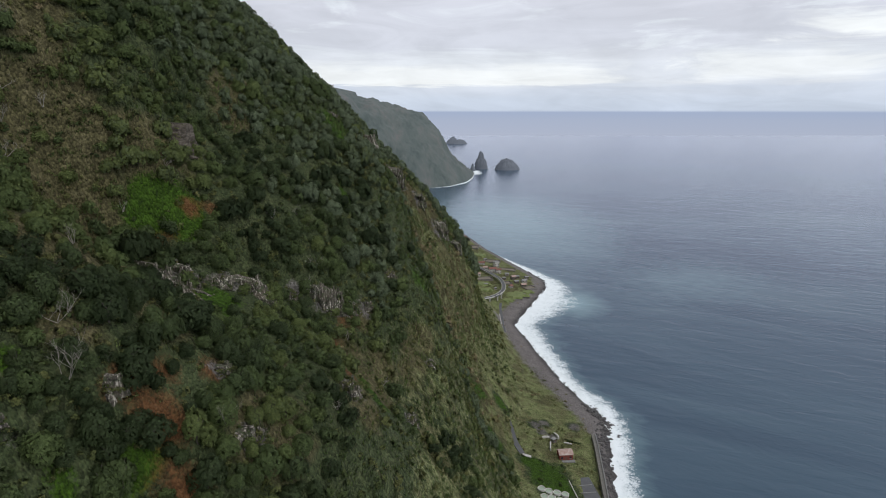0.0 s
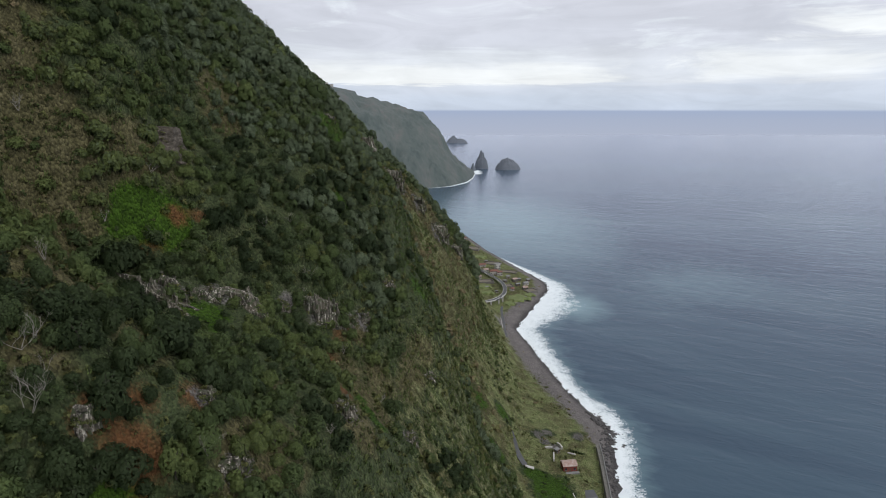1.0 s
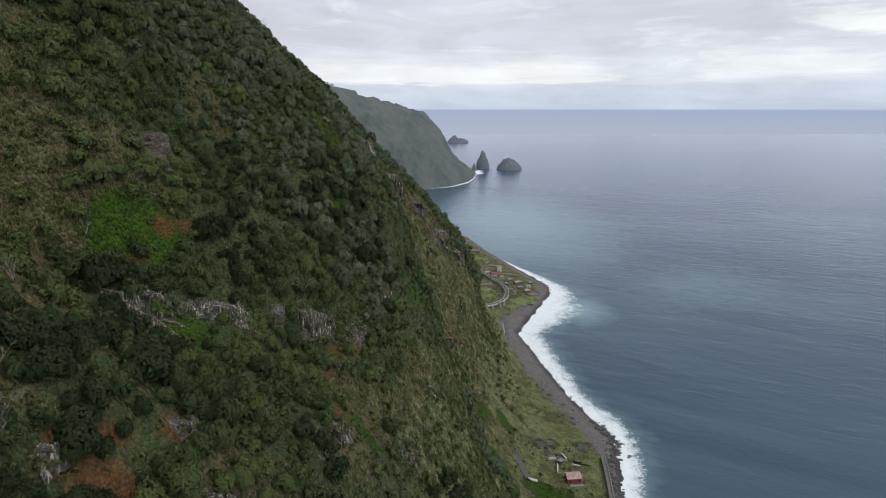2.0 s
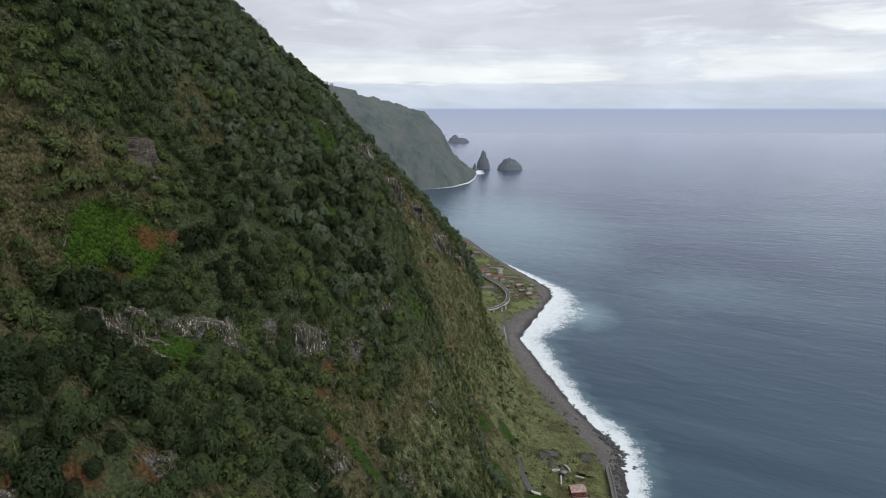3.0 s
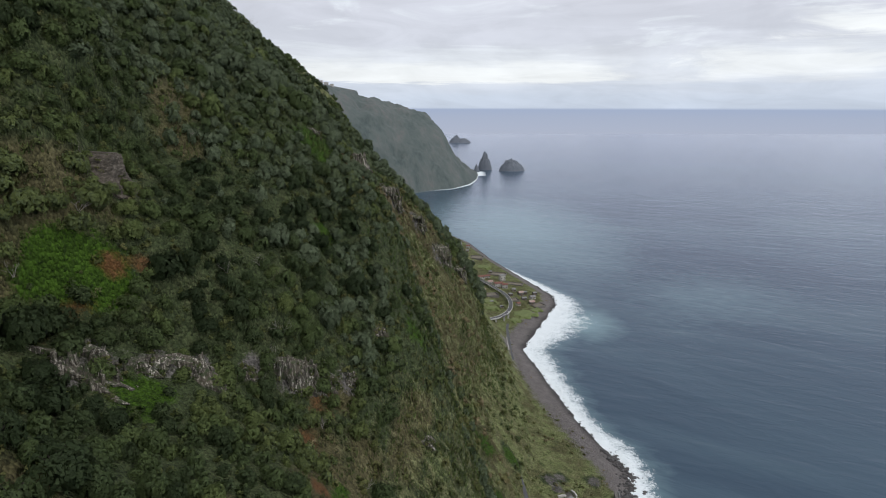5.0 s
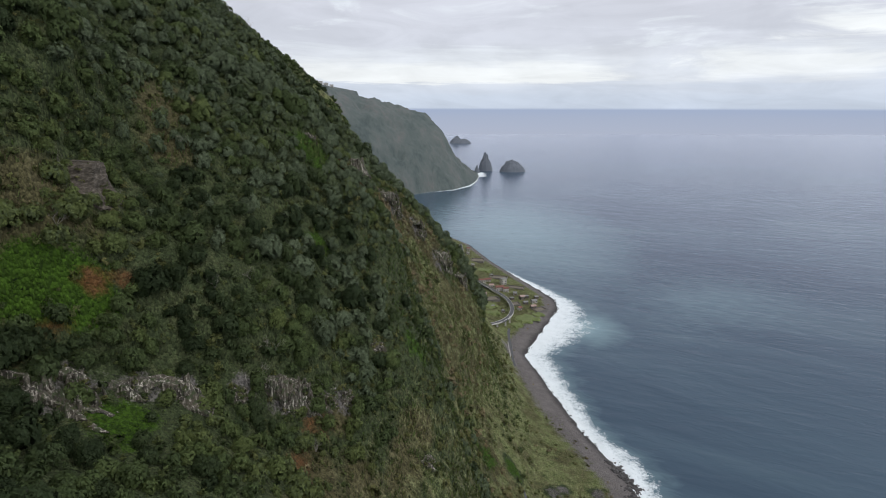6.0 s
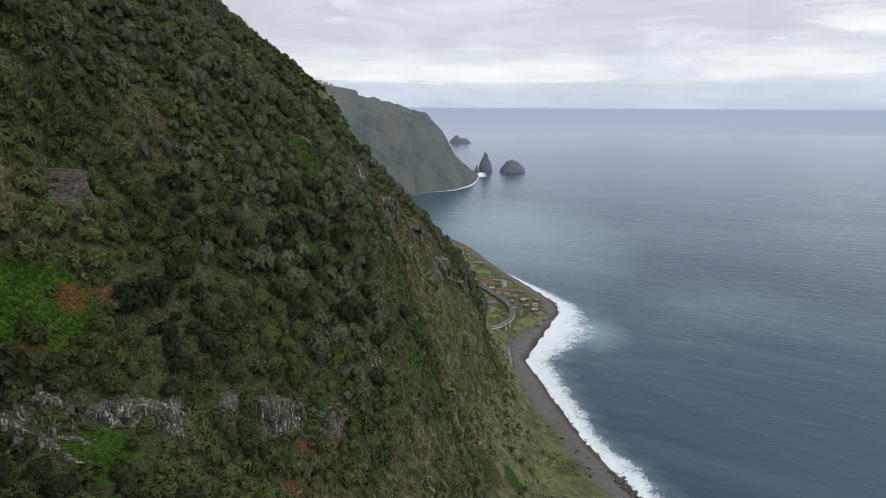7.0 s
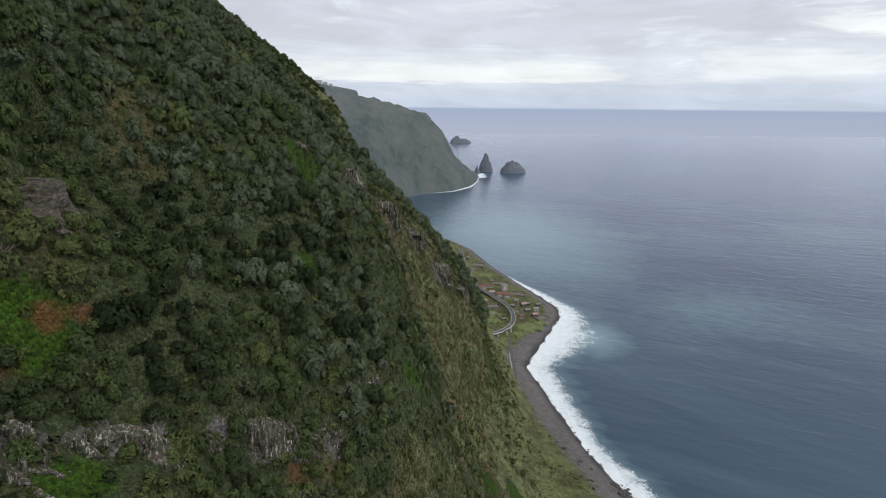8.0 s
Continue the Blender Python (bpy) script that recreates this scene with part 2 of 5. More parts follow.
def sea_material():
    m, t, b = material("sea_water")
    p = place(t)
    turned = t.nodes.new("ShaderNodeMapping")
    turned.inputs["Rotation"].default_value = (0, 0, radians(27))
    t.links.new(p, turned.inputs[0])
    w = turned.outputs[0]
    swell = noise_tex(t, w, 1.0, 4, 0.5, (0.015, 0.036, 0.02), 0.8)
    chop = noise_tex(t, w, 1.0, 5, 0.55, (0.05, 0.13, 0.1), 0.6)
    ripple = noise_tex(t, w, 1.0, 3, 0.6, (0.4, 0.8, 0.6))
    drift = noise_tex(t, w, 1.0, 4, 0.55, (0.0022, 0.006, 0.01), 0.8)
    deep = ramp(t, drift, [(0.35, (0.036, 0.065, 0.098)), (0.55, (0.056, 0.094, 0.128)), (0.7, (0.092, 0.138, 0.164))])
    milky = ramp(t, math_node(t, "ADD", layer(t, "aerated"), math_node(t, "MULTIPLY", math_node(t, "SUBTRACT", chop, 0.5), 0.5)), [(0.2, 0.0), (1.0, 0.85)])
    col = mix(t, milky, deep, (0.255, 0.380, 0.400))
    lace = noise_tex(t, p, 0.7, 6, 0.72, (1.0, 1.0, 1.0), 1.0)
    clump = noise_tex(t, p, 0.13, 5, 0.6)
    torn = math_node(t, "ADD", math_node(t, "MULTIPLY", math_node(t, "SUBTRACT", lace, 0.5), 2.0), math_node(t, "MULTIPLY", math_node(t, "SUBTRACT", clump, 0.5), 1.0))
    torn = math_node(t, "MULTIPLY", torn, math_node(t, "MULTIPLY", layer(t, "foam"), 4.0, True))
    foam = ramp(t, math_node(t, "ADD", layer(t, "foam"), torn), [(0.32, 0.0), (0.48, 0.65), (0.82, 1.0)])
    t.links.new(mix(t, foam, col, (0.84, 0.88, 0.89)), b.inputs["Base Color"])
    b.inputs["Roughness"].default_value, b.inputs["Specular IOR Level"].default_value = 0.9, 0.0
    h = math_node(t, "ADD", math_node(t, "MULTIPLY", swell, 1.5), math_node(t, "MULTIPLY", chop, 0.95))
    h = math_node(t, "ADD", h, math_node(t, "MULTIPLY", ripple, 0.05))
    h = math_node(t, "ADD", h, math_node(t, "MULTIPLY", foam, 0.25))
    bump(t, b, h, 0.5, 1.0)
    gloss = node(t, "ShaderNodeBsdfGlossy", Roughness=0.16, Color=(0.815, 0.84, 0.94, 1))
    edge = node(t, "ShaderNodeFresnel", IOR=1.33)
    for n in (gloss, edge):
        t.links.new(b.inputs["Normal"].links[0].from_socket, n.inputs["Normal"])
    both = t.nodes.new("ShaderNodeMixShader")
    t.links.new(math_node(t, "MULTIPLY", edge.outputs[0], math_node(t, "SUBTRACT", 1.0, foam)), both.inputs[0])
    t.links.new(b.outputs[0], both.inputs[1])
    t.links.new(gloss.outputs[0], both.inputs[2])
    t.links.new(both.outputs[0], t.nodes["Material Output"].inputs[0])
    return m


LAND, SEA = land_material(), sea_material()
# aerial haze is mixed into the headland's colours: greyer and bluer than near turf
FARLAND = plain("hazed_turf_and_rock", [(0.34, (0.062, 0.082, 0.078)), (0.46, (0.097, 0.118, 0.110)), (0.57, (0.122, 0.135, 0.126)), (0.68, (0.152, 0.140, 0.134))], 0.010, 0.95, 1.0, 0.06, reach=12.0, stretch=(1.6, 1.0, 0.5))
# dark sea rocks painted lighter and bluer for the haze in front of them
FARROCK = plain("haze_paled_basalt", [(0.3, (0.11, 0.125, 0.145)), (0.6, (0.17, 0.185, 0.21)), (0.75, (0.22, 0.23, 0.25))], 0.06, 0.9, 0.6, 0.4, reach=2.0)


def rock_material(name, grain_way):
    """Jointed rock: dark cracks, buff-grey faces, pale lichen streaks and moss."""
    m, t, b = material(name)
    p = place(t)
    joints = noise_tex(t, p, 1.0, 5, 0.6, grain_way, 0.5)
    grit = noise_tex(t, p, 3.2, 5, 0.65)
    n = math_node(t, "ADD", math_node(t, "MULTIPLY", joints, 0.7), math_node(t, "MULTIPLY", grit, 0.3))
    col = ramp(t, n, [(0.36, (0.020, 0.018, 0.015)), (0.46, (0.060, 0.052, 0.041)), (0.53, (0.135, 0.120, 0.098)), (0.565, (0.35, 0.315, 0.262)), (0.62, (0.56, 0.515, 0.44))])
    stain = noise_tex(t, p, 0.32, 5, 0.6)
    col = mix(t, ramp(t, stain, [(0.42, 0.0), (0.6, 0.6)]), col, (0.085, 0.070, 0.045))
    moss = noise_tex(t, p, 0.75, 6, 0.7)
    col = mix(t, ramp(t, moss, [(0.50, 0.0), (0.58, 0.9)]), col, (0.050, 0.066, 0.026))
    t.links.new(col, b.inputs["Base Color"])
    b.inputs["Roughness"].default_value = 0.95
    bump(t, b, n, 1.0, 0.5)
    return m


ROCK = rock_material("basalt_rock", (1.9, 1.9, 0.16))
LAYERED = plain("layered_brown_tuff", [(0.36, (0.030, 0.026, 0.019)), (0.48, (0.078, 0.064, 0.048)), (0.56, (0.130, 0.108, 0.084)), (0.66, (0.22, 0.195, 0.160))], 1.1, 0.95, 1.0, 3.0, reach=0.4, stretch=(0.8, 0.8, 1.5))
DARKROCK = plain("wet_dark_basalt", [(0.3, (0.032, 0.030, 0.030)), (0.55, (0.090, 0.083, 0.080)), (0.7, (0.17, 0.156, 0.148))], 0.5, 0.75, 0.7)


# ---- numbers for the land ----
def lattice(ix, iy, iz, seed):
    h = (ix.astype(np.int64) * 374761393 + iy.astype(np.int64) * 668265263 + iz.astype(np.int64) * 2147483647 + seed * 1274126177) & 0xFFFFFFFF
    h = ((h ^ (h >> 13)) * 1274126177) & 0xFFFFFFFF
    return ((h ^ (h >> 16)) & 0xFFFF) / 65535.0


def grain(x, y, z, size, seed=0):
    """Smooth noise from 0 to 1 with lumps of that size."""
    q = [np.asarray(v, float) / size for v in np.broadcast_arrays(x, y, z)]
    i = [np.floor(v) for v in q]
    f = [(a - b) for a, b in zip(q, i)]
    f = [v * v * (3 - 2 * v) for v in f]
    total = 0
    for dx in (0, 1):
        for dy in (0, 1):
            for dz in (0, 1):
                w = (f[0] if dx else 1 - f[0]) * (f[1] if dy else 1 - f[1]) * (f[2] if dz else 1 - f[2])
                total = total + w * lattice(i[0] + dx, i[1] + dy, i[2] + dz, seed)
    return total


def rough(x, y, z, size, seed=0, octaves=4, keep=0.5):
    total, amp, norm = 0, 1.0, 0
    for k in range(octaves):
        total = total + amp * (grain(x, y, z, size / 2 ** k, seed + 17 * k) - 0.5)
        norm, amp = norm + amp, amp * keep
    return total / norm * 2


def hermite(v, at):
    """Weights of smooth interpolation between the places in at."""
    at = np.asarray(at, float)
    v = np.clip(np.asarray(v, float).ravel(), at[0], at[-1])
    i = np.clip(np.searchsorted(at, v) - 1, 0, len(at) - 2)
    h = at[i + 1] - at[i]
    s = (v - at[i]) / h
    slope = np.zeros((len(at), len(at)))
    for k in range(len(at)):
        a, b = max(k - 1, 0), min(k + 1, len(at) - 1)
        slope[k, b] += 1 / (at[b] - at[a])
        slope[k, a] -= 1 / (at[b] - at[a])
    w = np.zeros((len(v), len(at)))
    r = np.arange(len(v))
    w[r, i] += 2 * s ** 3 - 3 * s ** 2 + 1
    w[r, i + 1] += -2 * s ** 3 + 3 * s ** 2
    return w + (h * (s ** 3 - 2 * s ** 2 + s))[:, None] * slope[i] + (h * (s ** 3 - s ** 2))[:, None] * slope[i + 1]


# the hill's contour lines: how far out to sea the slope stands at each station along the coast
STATIONS = (40, 90, 130, 165, 195, 225, 260, 310, 360, 410, 470, 560, 700, 850, 950, 1100)
CONTOURS = {}
CONTOURS[12] = (55, 53, 51, 49, 47, 46, 43, 42, 52, 55, 54, 52, 30, 22, 9, -74)
CONTOURS[50] = (19, 20, 20, 24, 27, 27, 22, 19, 22, 31, 33, 17, 6, -15, -43, -114)
CONTOURS[90] = (-17, -15, -10, -2, 1, 6, 8, 2, 9, 24, 21, -47, -77, -80, -109, -164)
CONTOURS[130] = (-53, -51, -33, -28, -38, -23, -7, -11, -11, -1, -3, -99, -144, -100, -140, -210)
CONTOURS[165] = (-82, -77, -64, -91, -75, -45, -36, -21, -28, -25, -39, -140, -170, -120, -165, -250)
CONTOURS[200] = (-116, -111, -112, -115, -91, -88, -60, -44, -54, -78, -67, -160, -195, -133, -180, -290)
CONTOURS[240] = (-159, -152, -144, -130, -112, -98, -112, -90, -97, -120, -104, -215, -240, -161, -215, -330)
CONTOURS[320] = (-241, -226, -211, -194, -180, -171, -167, -175, -182, -189, -189, -310, -330, -258, -300, -420)
CONTOURS[430] = (-342, -332, -321, -307, -295, -285, -280, -276, -281, -292, -292, -419, -440, -372, -410, -530)
LEVELS = sorted(CONTOURS)
TABLE = np.array([CONTOURS[z] for z in LEVELS]).T
COAST_Y = (-300, 150, 250, 293, 332, 368, 394, 421, 469, 520, 557, 590, 638, 686, 714, 745, 800, 890, 998, 1060, 1100)
COAST_X = (92, 90, 92, 96, 104, 111, 104, 95, 86, 77, 71, 83, 105, 124, 125, 115, 96, 65, 37, 5, -45)
SURF = (16, 18, 19, 19, 15, 17, 19, 17, 16, 20, 30, 38, 40, 28, 19, 14, 8, 2, 2, 2, 2)


def coast(y):
    return np.interp(y, COAST_Y, COAST_X)


def slope_x(y, z):
    """The hill's face: x of the ground at station y and height z."""
    y, z = np.broadcast_arrays(np.asarray(y, float), np.asarray(z, float))
    x = np.einsum("ij,jk,ik->i", hermite(y, STATIONS), TABLE, hermite(z, LEVELS)).reshape(y.shape)
    k = np.clip((z - 12) / 25, 0, 1)
    return x - 2.5 * k + k * (3.5 * rough(x, y, z, 38, 3) + 1.6 * rough(x * 0.3, y, z, 9, 8, 3))


def mesh_of(name, verts, faces, mats, layers=None, smooth=True, puff=None):
    """A mesh from arrays; faces is one array of triangles or quads."""
    me = bpy.data.meshes.new(name)
    verts, faces = np.asarray(verts, np.float32), np.asarray(faces, np.int32)
    me.vertices.add(len(verts))
    me.vertices.foreach_set("co", verts.ravel())
    me.loops.add(faces.size)
    me.loops.foreach_set("vertex_index", faces.ravel())
    me.polygons.add(len(faces))
    me.polygons.foreach_set("loop_start", np.arange(0, faces.size, faces.shape[1], dtype=np.int32))
    me.polygons.foreach_set("use_smooth", np.full(len(faces), smooth, bool))
    me.update(calc_edges=True)
    for key, values in (layers or {}).items():
        me.attributes.new(key, "FLOAT", "POINT").data.foreach_set("value", np.asarray(values, np.float32))
    if puff is not None:
        me.attributes.new("puff", "FLOAT_VECTOR", "POINT").data.foreach_set("vector", np.asarray(puff, np.float32).ravel())
    for m in mats:
        me.materials.append(m)
    return me


def grid_faces(rows, cols):
    i = np.arange(rows - 1)[:, None] * cols + np.arange(cols - 1)[None]
    return np.stack([i, i + 1, i + cols + 1, i + cols], -1).reshape(-1, 4)


def blots(x, y, z, spots):
    """How much each place lies in one of the spots (x, y, z, radius)."""
    total = np.zeros(np.shape(x))
    frayed = 1 + 0.55 * rough(x, y, z, 7, 201, 3)
    for a, b, c, r in spots:
        d = np.sqrt((x - a) ** 2 + (y - b) ** 2 + (z - c) ** 2) / r * frayed
        total = np.maximum(total, np.clip(1.25 - d, 0, 1))
    return total


FERN_SPOTS = [(-91, 189, 178, 13), (-96, 186, 175, 10), (-84, 196, 172, 9), (-56, 101, 143, 7), (-75, 99, 167, 5), (-63, 91, 146, 5), (-50, 290, 201, 15), (-41, 257, 171, 9), (-23, 181, 116, 9), (-6, 263, 136, 10), (-4, 305, 122, 13), (0, 290, 110, 12), (-10, 322, 138, 9), (5, 318, 100, 12), (-70, 176, 150, 10), (58, 297, 10, 14), (62, 284, 9, 12), (52, 306, 10, 9), (30, 300, 30, 10), (24, 330, 45, 12), (36, 345, 28, 8)]
SOIL_SPOTS = [(-91, 177, 168, 5), (-63, 110, 156, 5), (-58, 110, 150, 6), (-54, 110, 145, 6), (-51, 104, 137, 7), (-84, 196, 176, 4), (-35, 197, 128, 6), (-52, 127, 149, 6), (-79, 201, 175, 4), (-37, 314, 189, 10), (-42, 306, 193, 7), (-34, 208, 133, 7), (-89, 186, 168, 4), (-38, 196, 128, 4), (-30, 178, 125, 4), (-96, 170, 176, 5), (-60, 118, 154, 4)]
DRY_SPOTS = [(-116, 175, 208, 26), (-109, 169, 187, 24), (-86, 136, 176, 18), (-96, 191, 199, 16), (-87, 250, 220, 13), (-93, 262, 216, 11), (-80, 238, 206, 9), (-118, 183, 232, 14), (-24, 163, 122, 10), (-40, 126, 136, 12), (-29, 363, 162, 22), (2, 377, 109, 24), (-10, 224, 109, 10), (-37, 330, 186, 10), (-31, 358, 174, 13), (-22, 380, 153, 13), (-31, 340, 180, 14), (-12, 400, 140, 22), (20, 380, 70, 26), (30, 330, 45, 20), (-30, 190, 118, 11), (-35, 174, 124, 9), (-22, 206, 115, 9), (-45, 150, 132, 9), (-30, 215, 131, 6), (5, 350, 95, 20), (-14, 335, 150, 16), (14, 335, 78, 20), (28, 355, 60, 20), (36, 312, 40, 18), (10, 395, 100, 18), (-22, 385, 160, 18), (-8, 352, 132, 16), (-34, 198, 124, 10), (-30, 174, 127, 10), (-23, 190, 113, 9), (-12, 216, 107, 9), (-8, 240, 112, 8), (-66, 128, 158, 8), (-74, 112, 166, 9)]
DARK_SPOTS = [(-82, 184, 166, 20), (-74, 166, 158, 16), (-70, 176, 150, 12), (-66, 204, 168, 14), (-46, 196, 136, 10), (-62, 112, 146, 12), (-50, 160, 136, 10)]
ROCK_SPOTS = [(-82, 173, 159, 6), (-78, 179, 158, 6), (-70, 186, 154, 6), (-63, 192, 150, 6), (-53, 203, 146, 5), (-42, 210, 138, 7), (-34, 216, 135, 4), (-28, 220, 133, 5), (-88, 211, 199, 9), (-70, 89, 157, 5), (-37, 322, 190, 9), (-33, 345, 181, 8), (-28, 378, 166, 10), (-18, 395, 148, 9), (-13, 193, 100, 5), (-28, 164, 127, 6), (-52, 128, 149, 4), (-42, 121, 137, 5), (-3, 402, 127, 10), (-16, 244, 139, 4), (60, 349, 9, 6), (66, 353, 8, 4), (63, 342, 9, 4), (69, 338, 8, 4), (86, 352, 7, 6)]


def apron(p):
    """1 on the gentle grass slope between the steep face and the shore."""
    x, y, z = p.T
    return np.clip((np.interp(y, (180, 230, 300, 360, 430, 520), (16, 26, 40, 56, 54, 40)) - z + 18 * rough(x, y, z, 22, 27)) / 20, 0, 1)


def build_land():
    ys = np.concatenate([np.arange(-300, 40, 20), np.arange(40, 520, 2.0), np.arange(520, 1101, 5.0)])
    zs = np.concatenate([np.arange(14, 300, 2.5), np.arange(300, 431, 8.0)])
    low = np.array([-45, -14, -4, 0, 3, 6, 10, 15, 20])
    lowz = np.array([-9, -3, -0.8, 0.1, 1.2, 2.0, 3.0, 4.2, 5.0])
    shelf = np.linspace(0, 1, 24)[1:]
    rows = []
    for y in ys:
        s, f = float(coast(y)), float(slope_x(np.array([y]), np.array([12.0]))[0])
        wide = max(s - f, 14.0)
        k = min(1.0, wide / 30)
        x1 = s - low * k
        end = s - 20 * k
        x2 = end + (f - end) * shelf
        z2 = 5 + 7 * shelf ** 1.5
        x3 = slope_x(np.full(len(zs), y), zs)
        x4 = np.array([x3[-1] - 60, x3[-1] - 250, x3[-1] - 900])
        rows.append(np.stack([np.concatenate([x1, x2, x3, x4]), np.full(len(low) + 23 + len(zs) + 3, y), np.concatenate([lowz, z2, zs, [455, 490, 520]])], -1))
    v = np.array(rows)
    n = v.shape[1]
    x, y, z = v[..., 0], v[..., 1], v[..., 2]
    flat = (z > 0.5) & (z < 13)
    v[..., 2] += np.where(flat, 0.35 * rough(x, y, 0, 9, 5), 0)
    inland = coast(y) - x
    beach = np.clip(1.35 - inland / np.interp(y, (250, 338, 352, 372, 400, 560, 640, 700, 900), (7, 8, 17, 25, 24, 24, 22, 17, 12)), 0, 1)
    hill = np.clip((z - 10) / 8, 0, 1)
    lower = np.clip((128 - z + 0.25 * (y - 200) + 25 * rough(x, y, z, 60, 21)) / 30, 0, 1)
    layers = {
        "fern": blots(x, y, z, FERN_SPOTS), "soil": blots(x, y, z, SOIL_SPOTS), "rock": blots(x, y, z, ROCK_SPOTS),
        "dry": np.maximum(blots(x, y, z, DRY_SPOTS), 0), "beach": beach, "wet": np.clip(1.3 - np.abs(inland + 1) / (4.5 + 2.5 * rough(x, y, 0, 12, 39)), 0, 1),
        "grass": np.maximum(hill * apron(v.reshape(-1, 3)).reshape(x.shape) * (0.75 + 0.4 * rough(x, y, z, 18, 37)), (1 - hill) * (0.85 + 0.3 * rough(x, y, 0, 30, 31)) + hill * np.maximum(lower * (0.58 + 0.35 * rough(x, y, z, 30, 33)), np.clip((66 - z) / 40, 0, 1) * (0.6 + 0.4 * rough(x, y, z, 24, 35)))),
    }
    # ferns and bare ground show through the turf
    layers["grass"] = layers["grass"] - 1.3 * layers["fern"] - 0.9 * layers["rock"]
    me = mesh_of("ground", v.reshape(-1, 3), grid_faces(len(ys), n)[:, ::-1], [LAND], {k: a.ravel() for k, a in layers.items()})
    return tagged(new("ground", me), "steep green volcanic hillside falling to a dark shingle shore", "hillside", kind="structure")


build_land()


def build_sea():
    xs = np.concatenate([-np.geomspace(5200, 150, 12), np.arange(-140, 20, 5.0), np.arange(20, 190, 2.0), np.geomspace(190, 7000, 40)])
    ys = np.concatenate([np.arange(-900, 200, 60.0), np.arange(200, 860, 3.0), np.arange(860, 1010, 6.0), np.arange(1010, 1500, 40.0), np.arange(1500, 2130, 6.0), np.geomspace(2130, 6000, 26)])
    x, y = np.meshgrid(xs, ys)
    out = x - coast(y)
    # distance from the shore, across its slant
    slant = np.hypot(1, np.gradient(coast(ys), ys))[:, None]
    d = out / slant
    wide = np.interp(y, COAST_Y, SURF) * (1 + 0.35 * rough(x * 0.2, y, 0, 26, 41, 3))
    foam = np.clip(1.2 - d / wide, 0, 1.05) * (d > -30)
    foam = foam * np.clip((860 - y) / 60, 0, 1)
    tip = np.hypot(x - 132, (y - 640) / 1.5) / 38
    foam = np.maximum(foam, np.clip(1.0 - tip, 0, 1) * 0.5)
    head_d = headland_out(x, y)
    foam = np.where(y > 1000, np.clip(1.35 - np.abs(head_d) / np.interp(x, (-140, 20, 80, 104), (8, 12, 22, 26)), 0, 1) * np.clip((x + 90) / 140, 0, 1), foam)
    aerated = 0.8 * np.clip(1.0 - d / (wide * 2.2), 0, 1) * (d > -30) * (y < 1000)
    aerated = np.maximum(aerated, np.clip(1.15 - np.hypot(x - 140, (y - 630) / 1.3) / 50, 0, 1))
    plume = np.clip(1.1 - np.hypot((x - 310 - 0.3 * (y - 700)) / 190, (y - 720) / 190), 0, 1) * 0.42
    bay = np.clip(1.2 - np.hypot((x - 120) / 230, (y - 1150) / 480), 0, 1) * 0.85
    aerated = np.maximum.reduce([aerated, plume, bay])
    near = np.clip(1 - np.abs(x - 110) / 120, 0, 1) * (y > 190) * (y < 880)
    z = near * (0.3 * rough(x, y, 0, 14, 51, 3) + np.clip(foam, 0, 1) * 0.9 * (rough(x * 1.6, y, 0, 7, 53, 3)))
    z = z - 0.02
    v = np.stack([x, y, z], -1)
    me = mesh_of("sea", v.reshape(-1, 3), grid_faces(len(ys), len(xs)), [SEA], {"foam": foam.ravel(), "aerated": aerated.ravel()})
    return tagged(new("sea", me), "grey-blue ocean with white surf along the shore", "sea", kind="structure")


# ---- far headland ----
def headland_base(x):
    return np.interp(x, (-1400, -700, -450, -300, -180, -98, -44, 20, 68, 92, 104), (700, 1000, 1180, 1350, 1480, 1543, 1615, 1662, 1760, 1870, 1990))


def headland_crest(x):
    return np.interp(x, (-1400, -600, -400, -330, -255, -150, -62, -16, 20, 47, 86, 104), (380, 320, 288, 274, 248, 228, 196, 148, 84, 48, 16, 1))


def headland_out(x, y):
    """Distance out from the headland's foot, toward the open bay."""
    a = headland_base(x) - y
    b = x - np.interp(y, (1800, 1990, 2080, 2300), (90, 104, 106, 60))
    return np.where(x > 85, np.hypot(np.maximum(b, 0), np.maximum(a, 0)) + np.where(y > 2110, 99, 0), a * 0.7)


